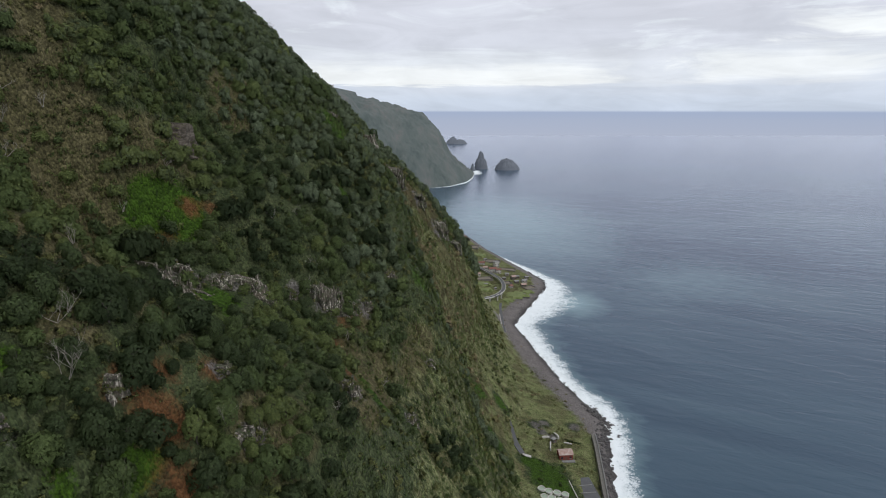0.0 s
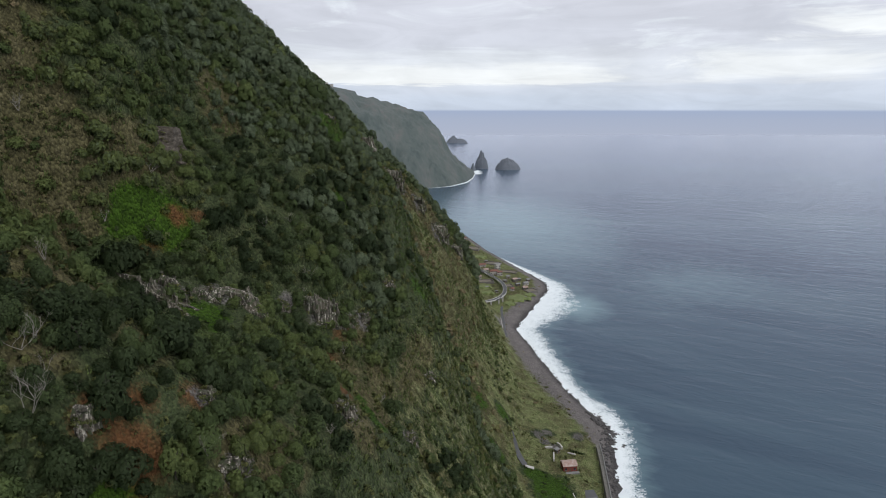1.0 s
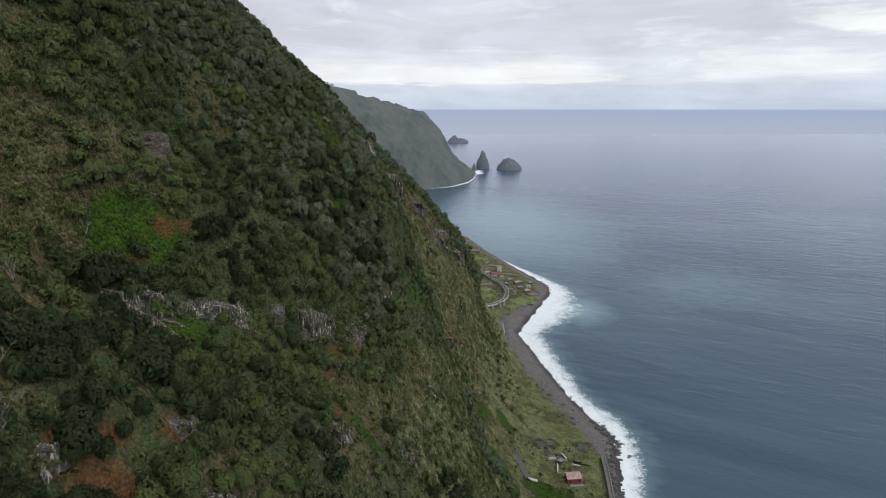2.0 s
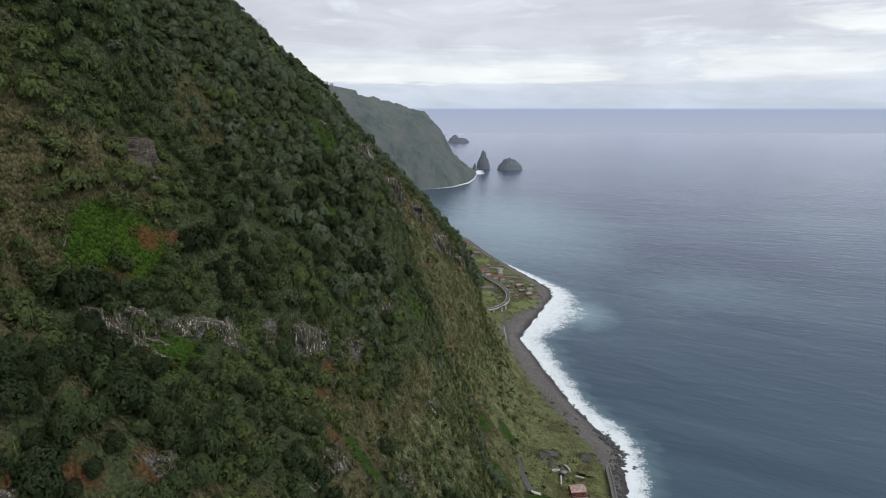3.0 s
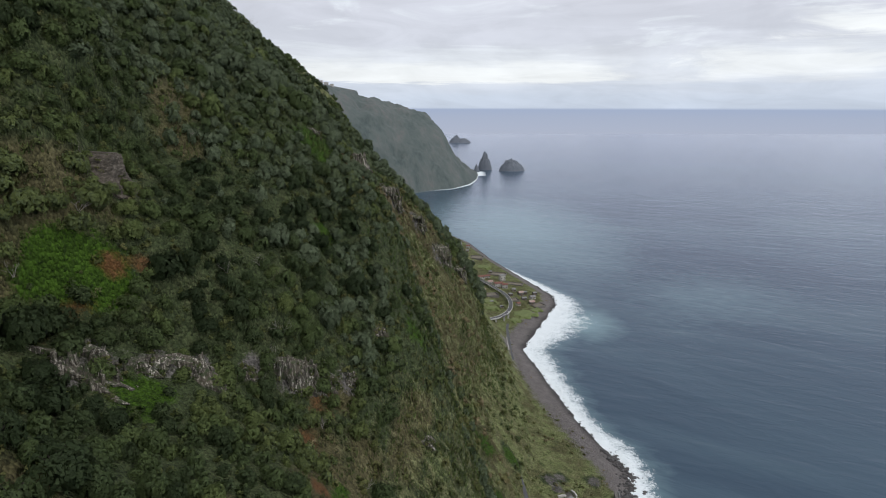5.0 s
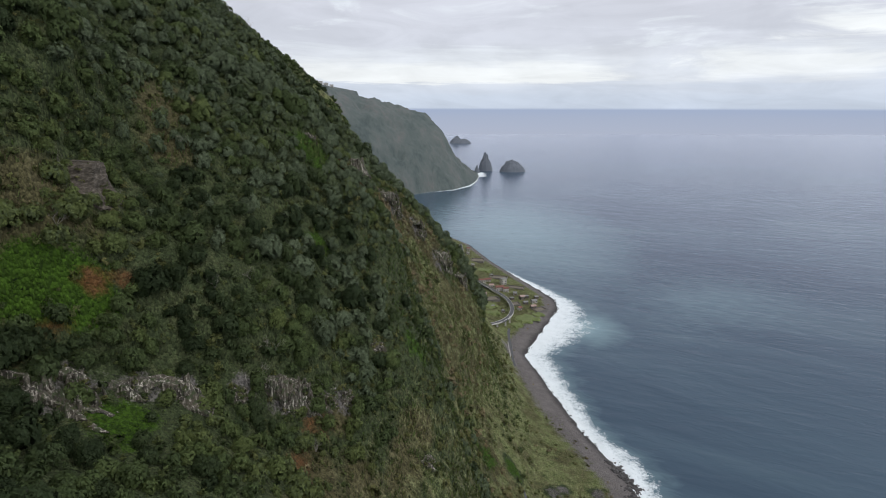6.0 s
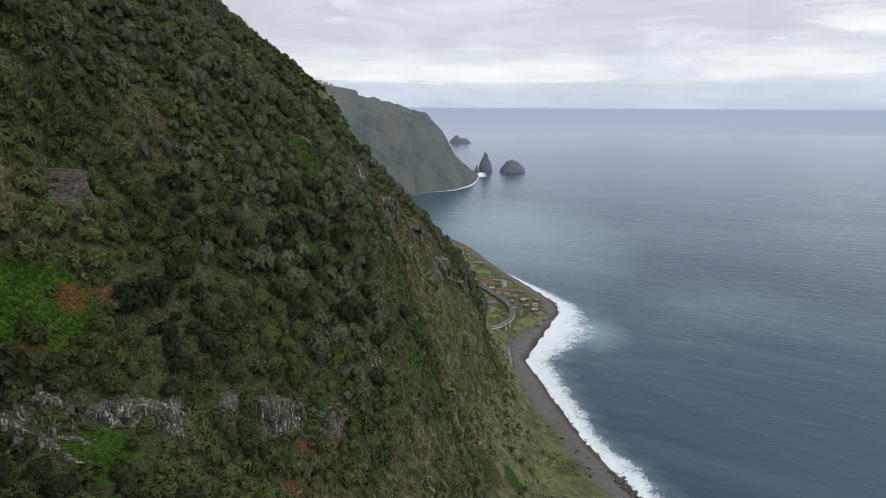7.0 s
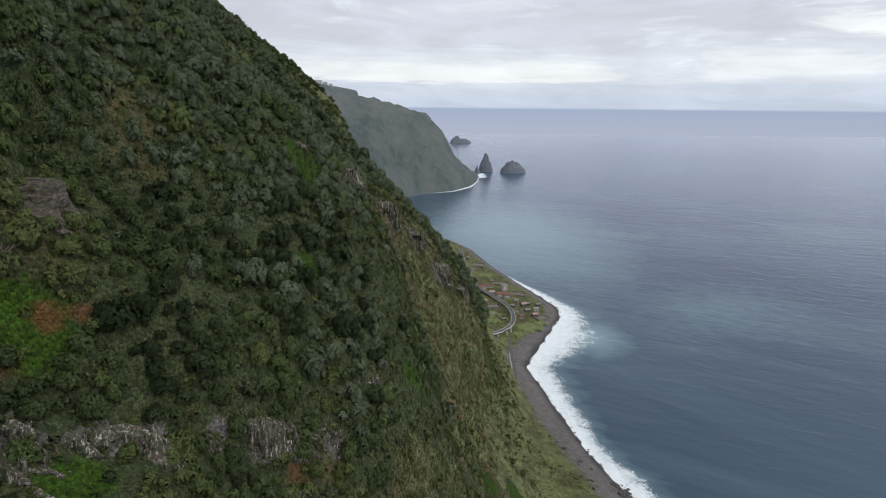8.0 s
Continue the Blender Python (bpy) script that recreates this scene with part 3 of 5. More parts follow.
def build_headland():
    xs = np.concatenate([np.arange(-1400, -420, 30.0), np.arange(-420, 112, 5.0)])
    u = np.concatenate([np.linspace(-0.12, 1, 70), np.linspace(1.03, 2.2, 14)])
    x, q = np.meshgrid(xs, u, indexing="ij")
    crest = headland_crest(np.minimum(x, 103))
    run = 60 + crest * 1.35
    y = headland_base(np.minimum(x, 104)) + q * run
    face = np.where(q < 0, q * 60, np.where(q < 1, crest * (1 - (1 - np.clip(q, 0, 1)) ** 1.7), crest - (q - 1) * 0.35 * crest))
    bite = np.clip(face / 40, 0, 1)
    face = face + bite * (15 * rough(x, y, face, 110, 61) + 9 * rough(x, y, face, 30, 63) + 11 * rough(x, y * 0.2, face * 0.15, 34, 69, 3)) * np.where(q > 0.8, 0.5, 1) + np.clip(q - 0.75, 0, 0.2) * 52 * np.abs(rough(x, y, 0, 13, 67))
    face = np.where(x > 104, np.minimum(face, 2 - (x - 104) * 2), face)
    level = np.clip(1.6 - np.abs(x + 340) / 30, 0, 1) * np.clip((q - 0.8) / 0.1, 0, 1)
    face = face + level * (crest + 1 - face)
    y = y + (1 - level) * bite * 16 * rough(x, face, 0, 80, 65)
    v = np.stack([x, y, face], -1)
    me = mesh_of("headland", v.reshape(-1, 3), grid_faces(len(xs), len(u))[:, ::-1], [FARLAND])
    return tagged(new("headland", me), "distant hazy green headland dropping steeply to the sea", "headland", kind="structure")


build_headland()
build_sea()


def sea_rock(name, x, y, wide, deep, tall, peaks, seed, label):
    """A rugged rock in the sea. peaks: x and y of the peak, its height, its reach and its steepness, in shares of the whole."""
    n = 44
    u, v = np.meshgrid(np.linspace(-0.62, 0.62, n), np.linspace(-0.62, 0.62, n))
    u = u + 0.06 * rough(u * 100, v * 100, seed, 16, seed)
    h = np.full(u.shape, -1.0)
    for px, py, ph, reach, power in peaks:
        d = np.hypot(u - px, v - py) / reach
        h = np.maximum(h, ph * (1 - d ** power))
    h = h * tall + np.clip(h, 0, 1) * tall * 0.32 * rough(u * 100, v * 100, seed * 9, 13, seed + 3, 4, 0.6)
    h = np.clip(h, -4, None)
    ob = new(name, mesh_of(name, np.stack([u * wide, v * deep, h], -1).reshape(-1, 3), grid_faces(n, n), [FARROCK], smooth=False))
    ob.location = (x, y, 0)
    return tagged(ob, label, "sea rock")


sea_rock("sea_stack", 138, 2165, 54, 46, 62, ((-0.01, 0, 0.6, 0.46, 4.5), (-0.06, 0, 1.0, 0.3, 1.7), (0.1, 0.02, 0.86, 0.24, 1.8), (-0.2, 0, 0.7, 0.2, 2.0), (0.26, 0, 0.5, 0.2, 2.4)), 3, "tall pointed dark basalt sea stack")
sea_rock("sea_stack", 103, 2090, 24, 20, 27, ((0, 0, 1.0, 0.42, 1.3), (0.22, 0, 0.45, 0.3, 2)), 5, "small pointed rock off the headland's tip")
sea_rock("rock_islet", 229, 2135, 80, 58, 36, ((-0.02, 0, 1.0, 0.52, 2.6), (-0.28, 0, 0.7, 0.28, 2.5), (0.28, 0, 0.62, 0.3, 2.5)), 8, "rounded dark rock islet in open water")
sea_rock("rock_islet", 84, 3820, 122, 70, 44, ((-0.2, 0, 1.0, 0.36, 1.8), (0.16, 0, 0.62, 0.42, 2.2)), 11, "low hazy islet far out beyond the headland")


# ---- plants ----
def part(name, me, parent, label=""):
    ob = new(name, me)
    ob.parent = parent
    if label:
        ob["label"] = label
    return ob


def thing(name, m, label, category, group=""):
    ob = new(name)
    ob.empty_display_size = 0.5
    ob.matrix_basis = m
    return tagged(ob, label, category, group)


def quad_ball(n=2):
    """A ball of quads, radius 1."""
    verts, faces = [], []
    for axis in range(3):
        for side in (-1, 1):
            base = len(verts)
            for i in range(n + 1):
                for j in range(n + 1):
                    p = [0, 0, 0]
                    p[axis], p[(axis + 1) % 3], p[(axis + 2) % 3] = side, (2 * i / n - 1) * side, 2 * j / n - 1
                    verts.append(p)
            for i in range(n):
                for j in range(n):
                    a = base + i * (n + 1) + j
                    faces.append((a, a + n + 1, a + n + 2, a + 1))
    v = np.array(verts, float)
    return v / np.linalg.norm(v, axis=1)[:, None], np.array(faces)


BALL, BALL_FACES = quad_ball(2)


def leaf_cards(rng, centre, normal, size, shape=0.62):
    """One small spray of leaves at each centre: a quad that faces about along its normal."""
    n = normal / np.linalg.norm(normal, axis=1)[:, None]
    side = np.cross(n, rng.normal(size=n.shape))
    side /= np.linalg.norm(side, axis=1)[:, None]
    up = np.cross(n, side)
    s = size[:, None] * 0.62
    a, b = side * s * shape, up * s
    c = centre
    bend = n * s * 0.35
    v = np.stack([c - a - b * 0.7, c + a * 0.8 - b - bend, c + a + b * 0.8, c - a * 0.8 + b - bend], 1)
    return v.reshape(-1, 3), np.arange(len(c) * 4).reshape(-1, 4)


def crown_shape(seed, leaves, leaf, tall=1.0, lobes=7, spread=0.56, cores=3):
    """A crown about 1 in radius over the origin: uneven lobes set with sprays of leaves."""
    rng = np.random.default_rng(seed)
    centre = rng.normal(size=(lobes, 3))
    centre /= np.linalg.norm(centre, axis=1)[:, None]
    centre *= spread * rng.uniform(0.6, 1.15, (lobes, 1))
    centre[:, 2] = np.abs(centre[:, 2]) * 0.9 + 0.25
    radius = np.sort(rng.uniform(0.30, 0.58, lobes))[::-1]
    pts, nrm = [], []
    while len(pts) < leaves:
        k = rng.integers(lobes)
        d = rng.normal(size=3)
        d /= np.linalg.norm(d)
        if d[2] < -0.55:
            continue
        p = centre[k] + d * radius[k] * rng.uniform(0.86, 1.1)
        if np.any(np.linalg.norm(p - centre, axis=1) < radius * 0.84):
            continue
        pts.append(p)
        nrm.append(d + rng.normal(size=3) * 0.45 + np.array((0, 0, 0.25)))
    pts, nrm = np.array(pts), np.array(nrm)
    v, f = leaf_cards(rng, pts, nrm, leaf * rng.uniform(0.7, 1.35, len(pts)))
    face = nrm / np.linalg.norm(nrm, axis=1)[:, None]
    out = pts - np.array((0, 0, 0.25))
    out /= np.linalg.norm(out, axis=1)[:, None]
    puff = np.repeat(0.8 * out + 0.2 * face, 4, axis=0)
    vs, fs, ns = [v], [f], [puff]
    count = len(v)
    for c, r in zip(centre[:cores], radius[:cores]):
        ball = c + BALL * r * 0.72 * (1 + 0.25 * rng.normal(size=(len(BALL), 1)))
        vs.append(ball)
        ns.append(BALL)
        fs.append(BALL_FACES + count)
        count += len(ball)
    v, n = np.concatenate(vs), np.concatenate(ns)
    v[:, 2] *= tall
    return v, np.concatenate(fs), n / np.linalg.norm(n, axis=1)[:, None]


def tuft_shape(seed, blades, lean=0.5):
    """A clump of long arching blades, about 1 high."""
    rng = np.random.default_rng(seed)
    vs = []
    for k in range(blades):
        a, r = rng.uniform(0, 6.283), rng.uniform(0, 0.45)
        h, w = rng.uniform(0.55, 1.1), rng.uniform(0.07, 0.15)
        base = np.array((math.cos(a) * r, math.sin(a) * r, -0.15))
        tip = base + np.array((math.cos(a) * lean * h, math.sin(a) * lean * h, h))
        b = rng.uniform(0, 6.283)
        side = np.array((math.cos(b), math.sin(b), 0)) * w
        vs += [base - side, base + side, tip + side * 0.5, tip - side * 0.5]
    v = np.array(vs)
    n = v * np.array((1, 1, 0.2)) + rng.normal(0, 0.25, v.shape) + np.array((0, 0, 0.45))
    return v, np.arange(blades * 4).reshape(-1, 4), n / np.linalg.norm(n, axis=1)[:, None]


def scatter(name, shapes, spots, mats, label, category):
    """One object of many plants. spots: rows of x, y, z, width, height, turn, tint."""
    rng = np.random.default_rng(len(spots))
    vs, fs, ns, tints, count = [], [], [], [], 0
    which = rng.integers(len(shapes), size=len(spots))
    for k, (v, f, n) in enumerate(shapes):
        s = spots[which == k]
        if not len(s):
            continue
        c, d = np.cos(s[:, 5])[:, None], np.sin(s[:, 5])[:, None]
        x = (v[:, 0] * c - v[:, 1] * d) * s[:, 3:4] + s[:, 0:1]
        y = (v[:, 0] * d + v[:, 1] * c) * s[:, 3:4] + s[:, 1:2]
        z = v[None, :, 2] * s[:, 4:5] + s[:, 2:3]
        vs.append(np.stack([x, y, z], -1).reshape(-1, 3))
        ns.append(np.stack([n[:, 0] * c - n[:, 1] * d, n[:, 0] * d + n[:, 1] * c, np.broadcast_to(n[:, 2], (len(s), len(n)))], -1).reshape(-1, 3))
        fs.append((f[None] + (np.arange(len(s)) * len(v))[:, None, None]).reshape(-1, 4) + count)
        tints.append(np.repeat(s[:, 6], len(v)))
        count += len(s) * len(v)
    me = mesh_of(name, np.concatenate(vs), np.concatenate(fs), mats, {"tint": np.concatenate(tints)}, False, np.concatenate(ns))
    return tagged(new(name, me), label, category, kind="stuff")


def slope_places(rng, count, y0, y1, z0, z1):
    y, z = rng.uniform(y0, y1, count), rng.uniform(z0, z1, count)
    x = slope_x(y, z)
    # keep more of them where the ground lies flatter or turns toward the sea
    area = np.sqrt(1 + ((slope_x(y, z + 3) - x) / 3) ** 2 + ((slope_x(y + 3, z) - x) / 3) ** 2)
    keep = rng.uniform(0, 1, count) < area / 2.6
    return np.stack([x, y, z], -1)[keep]


def spaced(points, radius, taken=None, cell=6.0, close=0.6):
    """Those of the points that keep their distance from the ones before."""
    cells = taken if taken is not None else {}
    keep = np.zeros(len(points), bool)
    for i, (p, r) in enumerate(zip(points, radius)):
        key = tuple(int(v // cell) for v in p)
        near = [q for dx in (-1, 0, 1) for dy in (-1, 0, 1) for dz in (-1, 0, 1) for q in cells.get((key[0] + dx, key[1] + dy, key[2] + dz), ())]
        if any((p[0] - q[0]) ** 2 + (p[1] - q[1]) ** 2 + (p[2] - q[2]) ** 2 < (close * (r + q[3])) ** 2 for q in near):
            continue
        keep[i] = True
        cells.setdefault(key, []).append((*p, r))
    return keep


def open_ground(p):
    x, y, z = p.T
    return np.maximum.reduce([1.7 * blots(x, y, z, FERN_SPOTS), 1.25 * blots(x, y, z, SOIL_SPOTS), 1.2 * blots(x, y, z, ROCK_SPOTS), np.where(y > 300, 1.25, 0.95) * blots(x, y, z, DRY_SPOTS)])


def lower_face(p):
    """1 on the grassy lower face over the shore, 0 in the woods."""
    x, y, z = p.T
    return np.clip((x + 24 + 9 * np.clip((240 - y) / 40, 0, 1) + 0.14 * np.maximum(y - 230, 0)) / 17 + 0.9 * rough(x, y, z, 45, 21), 0, 1) * np.clip(np.maximum((430 - y) / 15, (92 - z) / 15), 0, 1)


def gullies(p):
    """Strips that run down the slope, from -1 to 1."""
    x, y, z = p.T
    return rough(x * 0.3, y + 0.25 * z, z * 0.3, 20, 23, 3)


rng = np.random.default_rng(7)
cand = slope_places(rng, 37000, 40, 560, 20, 300)
wood = 1.1 - open_ground(cand) - 1.5 * lower_face(cand) + 0.5 * rough(*cand.T, 34, 81)
# thickets run down the gullies of the lower face
wood = wood + 1.7 * lower_face(cand) * np.clip(2.2 * gullies(cand) - 0.1, 0, 1) * (cand[:, 1] < 340) - 1.4 * apron(cand)
# dark trees stand along the spur's edge
x, y, z = cand.T
edge_wood = (y > 432) & (y < 480) & (z > 92) & (z < 172) & (grain(x, y, z, 16, 77) > 0.42)
wood = np.where(edge_wood, 0.95, wood)
cand = cand[rng.uniform(0, 1, len(cand)) < wood]
size = rng.uniform(1.3, 3.3, len(cand)) * (0.82 + 0.5 * grain(*cand.T, 40, 83)) * np.where(rng.uniform(0, 1, len(cand)) < 0.14, 1.45, 1)
TAKEN = {}
keep = spaced(cand, size, TAKEN)
cand, size = cand[keep], size[keep]
# the drop below station 225 puts the near slope's dimmer light into the leaves
# the rise in tint above 210 m paints haze onto the upper woods
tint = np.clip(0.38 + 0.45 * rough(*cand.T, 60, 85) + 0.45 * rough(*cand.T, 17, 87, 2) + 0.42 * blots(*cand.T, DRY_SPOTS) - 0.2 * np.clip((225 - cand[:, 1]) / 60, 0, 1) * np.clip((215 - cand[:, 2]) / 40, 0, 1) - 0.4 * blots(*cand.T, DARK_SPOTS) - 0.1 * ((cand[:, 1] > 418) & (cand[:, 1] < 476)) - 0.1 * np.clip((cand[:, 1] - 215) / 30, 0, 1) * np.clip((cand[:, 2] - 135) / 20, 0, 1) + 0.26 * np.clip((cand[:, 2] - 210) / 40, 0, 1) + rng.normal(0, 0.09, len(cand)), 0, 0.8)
# distance haze painted on the spur: more trees take the pale grey tint farther off
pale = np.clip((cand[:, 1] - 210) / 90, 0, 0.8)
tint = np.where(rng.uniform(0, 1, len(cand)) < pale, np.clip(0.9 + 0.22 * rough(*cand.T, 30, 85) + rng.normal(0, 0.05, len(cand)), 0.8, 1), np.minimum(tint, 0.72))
turn = rng.uniform(0, 6.283, len(cand))
# where the flight looks down on the slope
def view_floor(y):
    return np.interp(y, (80, 120, 160, 200, 230), (118, 88, 72, 30, 14)) - 8


def view_top(y):
    return np.interp(y, (80, 120, 160, 180, 300, 480), (180, 196, 240, 252, 275, 300)) + 10


def in_view(p):
    return (p[:, 1] > 78) & (p[:, 2] > view_floor(p[:, 1])) & (p[:, 2] < view_top(p[:, 1]))


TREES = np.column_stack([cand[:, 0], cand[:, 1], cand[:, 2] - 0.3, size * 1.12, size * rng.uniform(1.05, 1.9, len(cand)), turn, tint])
# the stretch that the eye passes nearest: trees of their own
shown = in_view(TREES)
own = shown & (TREES[:, 1] < 135)
near = shown & ~own & (TREES[:, 1] < 235)
middle = shown & (TREES[:, 1] >= 235) & (TREES[:, 1] < 330)
far = shown & (TREES[:, 1] >= 330)
aside = ~shown & (np.arange(len(TREES)) % 4 == 0)
large = TREES[:, 3] > 2.9
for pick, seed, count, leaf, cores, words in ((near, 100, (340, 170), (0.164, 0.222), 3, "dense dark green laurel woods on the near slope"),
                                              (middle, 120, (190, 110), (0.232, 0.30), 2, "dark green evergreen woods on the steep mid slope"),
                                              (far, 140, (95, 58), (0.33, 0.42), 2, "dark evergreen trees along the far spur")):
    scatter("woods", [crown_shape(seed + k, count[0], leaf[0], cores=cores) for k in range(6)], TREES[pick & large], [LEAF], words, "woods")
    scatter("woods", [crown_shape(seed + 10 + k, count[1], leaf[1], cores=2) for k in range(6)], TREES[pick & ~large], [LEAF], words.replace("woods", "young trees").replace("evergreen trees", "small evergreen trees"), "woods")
scatter("woods", [crown_shape(160 + k, 30, 0.62, cores=1) for k in range(4)], TREES[aside], [LEAF], "evergreen woods on the rest of the hill", "woods")


shoulder = slope_places(rng, 3000, 640, 1000, 130, 330)
scatter("woods", [crown_shape(170 + k, 22, 0.66, cores=1) for k in range(4)], np.column_stack([shoulder, rng.uniform(2.4, 5.0, len(shoulder)), rng.uniform(2.5, 5.5, len(shoulder)), rng.uniform(0, 6.28, len(shoulder)), np.clip(0.3 + 0.4 * rough(*shoulder.T, 50, 89), 0, 0.8)]), [LEAF], "woods on the hill's far shoulder above the village", "woods")


def trunk_mesh(seed):
    """A tapered stem with four limbs; 1 high."""
    rg = random.Random(seed)
    bm = bmesh.new()

    def limb(a, b, r0, r1):
        d = (b - a).normalized()
        s = d.orthogonal().normalized()
        u = d.cross(s)
        rings = [[bm.verts.new(p + (s * math.cos(k * 1.2566) + u * math.sin(k * 1.2566)) * r) for k in range(5)] for p, r in ((a, r0), (a.lerp(b, 0.5) + s * 0.03, (r0 + r1) / 2), (b, r1))]
        for lo, hi in zip(rings, rings[1:]):
            for k in range(5):
                bm.faces.new((lo[k], lo[(k + 1) % 5], hi[(k + 1) % 5], hi[k]))
    fork = Vector((rg.uniform(-0.06, 0.06), rg.uniform(-0.06, 0.06), 0.5))
    limb(Vector((0, 0, -0.3)), fork, 0.07, 0.05)
    for k in range(4):
        a = k * 1.57 + rg.uniform(-0.4, 0.4)
        limb(fork, fork + Vector((math.cos(a) * 0.4, math.sin(a) * 0.4, rg.uniform(0.3, 0.55))), 0.04, 0.012)
    me = bpy.data.meshes.new("trunk")
    bm.to_mesh(me)
    bm.free()
    me.materials.append(BARK)
    return me


def build_trees():
    trunks = [trunk_mesh(k) for k in range(3)]
    kinds = []
    for k in range(16):
        v, f, n = crown_shape(200 + k, 760, 0.13)
        shade = (k % 8) / 8 * 0.72 + 0.06
        kinds.append((shade, mesh_of("crown", v, f, [LEAF], {"tint": np.full(len(v), shade)}, False, n)))
    words = ("dark green laurel tree with a dense rounded crown", "mid green evergreen tree with a lumpy crown", "pale olive-green tree with a bushy crown")
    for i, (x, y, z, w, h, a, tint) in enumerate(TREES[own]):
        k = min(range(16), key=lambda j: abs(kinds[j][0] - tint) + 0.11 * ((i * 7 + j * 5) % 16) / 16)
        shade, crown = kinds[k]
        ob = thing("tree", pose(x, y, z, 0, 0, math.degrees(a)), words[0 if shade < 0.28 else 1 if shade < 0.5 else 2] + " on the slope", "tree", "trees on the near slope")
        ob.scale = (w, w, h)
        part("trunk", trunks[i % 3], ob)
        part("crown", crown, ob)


build_trees()

# undergrowth, scrub and cane
cand = slope_places(rng, 34000, 78, 560, 14, 290)
cand = cand[in_view(cand)]
low = lower_face(cand)
bare = np.maximum(0.85 * blots(*cand.T, SOIL_SPOTS), 0.8 * blots(*cand.T, ROCK_SPOTS))
bare = np.maximum(bare, 0.8 * blots(*cand.T, FERN_SPOTS))
cand = cand[rng.uniform(0, 1, len(cand)) < 0.9 - bare - 0.5 * low - 0.1 * apron(cand)]
size = rng.uniform(0.6, 1.6, len(cand)) * np.where((lower_face(cand) > 0.5) & (rng.uniform(0, 1, len(cand)) < 0.2), 1.9, 1)
keep = spaced(cand, size, TAKEN, close=0.36)
cand, size = cand[keep], size[keep]
dry = blots(*cand.T, DRY_SPOTS)
tint = np.clip(0.30 - 0.12 * np.clip((200 - cand[:, 1]) / 60, 0, 1) + 0.55 * rough(*cand.T, 30, 91) + np.where(cand[:, 1] > 300, 1.15, 0.4) * dry * rng.uniform(0.2, 1.3, len(cand)) + 0.12 * lower_face(cand) + rng.normal(0, 0.12, len(cand)), 0, np.where(cand[:, 1] < 330, 0.72 + 0.28 * (dry > 0.3), 1))
SHRUBS = np.column_stack([cand[:, 0], cand[:, 1], cand[:, 2] - 0.25, size * 1.15, size * rng.uniform(0.8, 1.5, len(cand)), rng.uniform(0, 6.28, len(cand)), tint])
deep = SHRUBS[:, 1] < 300
scatter("scrub", [crown_shape(300 + k, 24, 0.48, lobes=4, cores=0) for k in range(5)], SHRUBS[deep], [SCRUB], "olive and brown scrub between the trees", "scrub")
scatter("scrub", [crown_shape(320 + k, 24, 0.46, lobes=4, cores=0) for k in range(4)], SHRUBS[~deep], [SCRUB], "low green and tan scrub on the spur", "scrub")

cand = slope_places(rng, 62000, 78, 470, 13, 230)
cand = cand[in_view(cand)]
fern = blots(*cand.T, FERN_SPOTS)
low = lower_face(cand)
cand = cand[rng.uniform(0, 1, len(cand)) < np.maximum(np.maximum(0.8 * low, 1.1 * fern), 0.8 * blots(*cand.T, DRY_SPOTS)) - 0.6 * blots(*cand.T, SOIL_SPOTS)]
fern = blots(*cand.T, FERN_SPOTS)
tint = np.clip(0.36 + 0.22 * apron(cand) + 0.35 * rough(*cand.T, 34, 95) - 0.55 * gullies(cand) + np.where(cand[:, 1] > 315, 0.75, 0.3) * blots(*cand.T, DRY_SPOTS) - 0.6 * fern * (cand[:, 1] < 230) + rng.normal(0, 0.08, len(cand)), 0, 1)
high = rng.uniform(1.0, 2.6, len(cand)) * (1 - 0.7 * apron(cand)) * np.where((fern > 0.2) & (cand[:, 1] < 250), 0.5, 1) * np.where(cand[:, 1] < 200, 0.6, 1)
CANE = np.column_stack([cand, rng.uniform(0.7, 1.3, len(cand)), high, rng.uniform(0, 6.28, len(cand)), tint])
scatter("cane_grass", [tuft_shape(400 + k, 9) for k in range(5)], CANE, [GRASS], "tall green cane and fern on the lower face", "grass")


# ---- rock outcrops ----
def outward(y, z):
    x, xy, xz = (float(slope_x(np.array([a]), np.array([b]))[0]) for a, b in ((y, z), (y + 4, z), (y, z + 4)))
    return Vector((1, -(xy - x) / 4, -(xz - x) / 4)).normalized(), x


def column_mesh(seed):
    """One weathered block of basalt, 1 high and about 1 wide, cracked into uneven rings."""
    rg = random.Random(seed)
    sides, a0, verts, faces = rg.choice((5, 6, 7)), rg.uniform(0, 6.28), [], []
    for s, w in ((-0.6, 1.0), (-0.2, 1.1), (0.1, 0.95), (0.36, 1.0), (0.5, 0.82)):
        dx, dy = rg.uniform(-0.16, 0.16), rg.uniform(-0.16, 0.16)
        for j in range(sides):
            a, r = a0 + j * 6.283 / sides, 0.5 * w * rg.uniform(0.7, 1.25)
            verts.append((dx + math.cos(a) * r, dy + math.sin(a) * r, s + rg.uniform(-0.08, 0.08)))
    for ring in range(4):
        for j in range(sides):
            b = ring * sides
            faces.append((b + j, b + (j + 1) % sides, b + sides + (j + 1) % sides, b + sides + j))
    faces.append(tuple(4 * sides + j for j in range(sides)))
    me = bpy.data.meshes.new("rock_column")
    me.from_pydata(verts, [], faces)
    me.materials.append(ROCK)
    return me


COLUMNS = [column_mesh(700 + k) for k in range(10)]


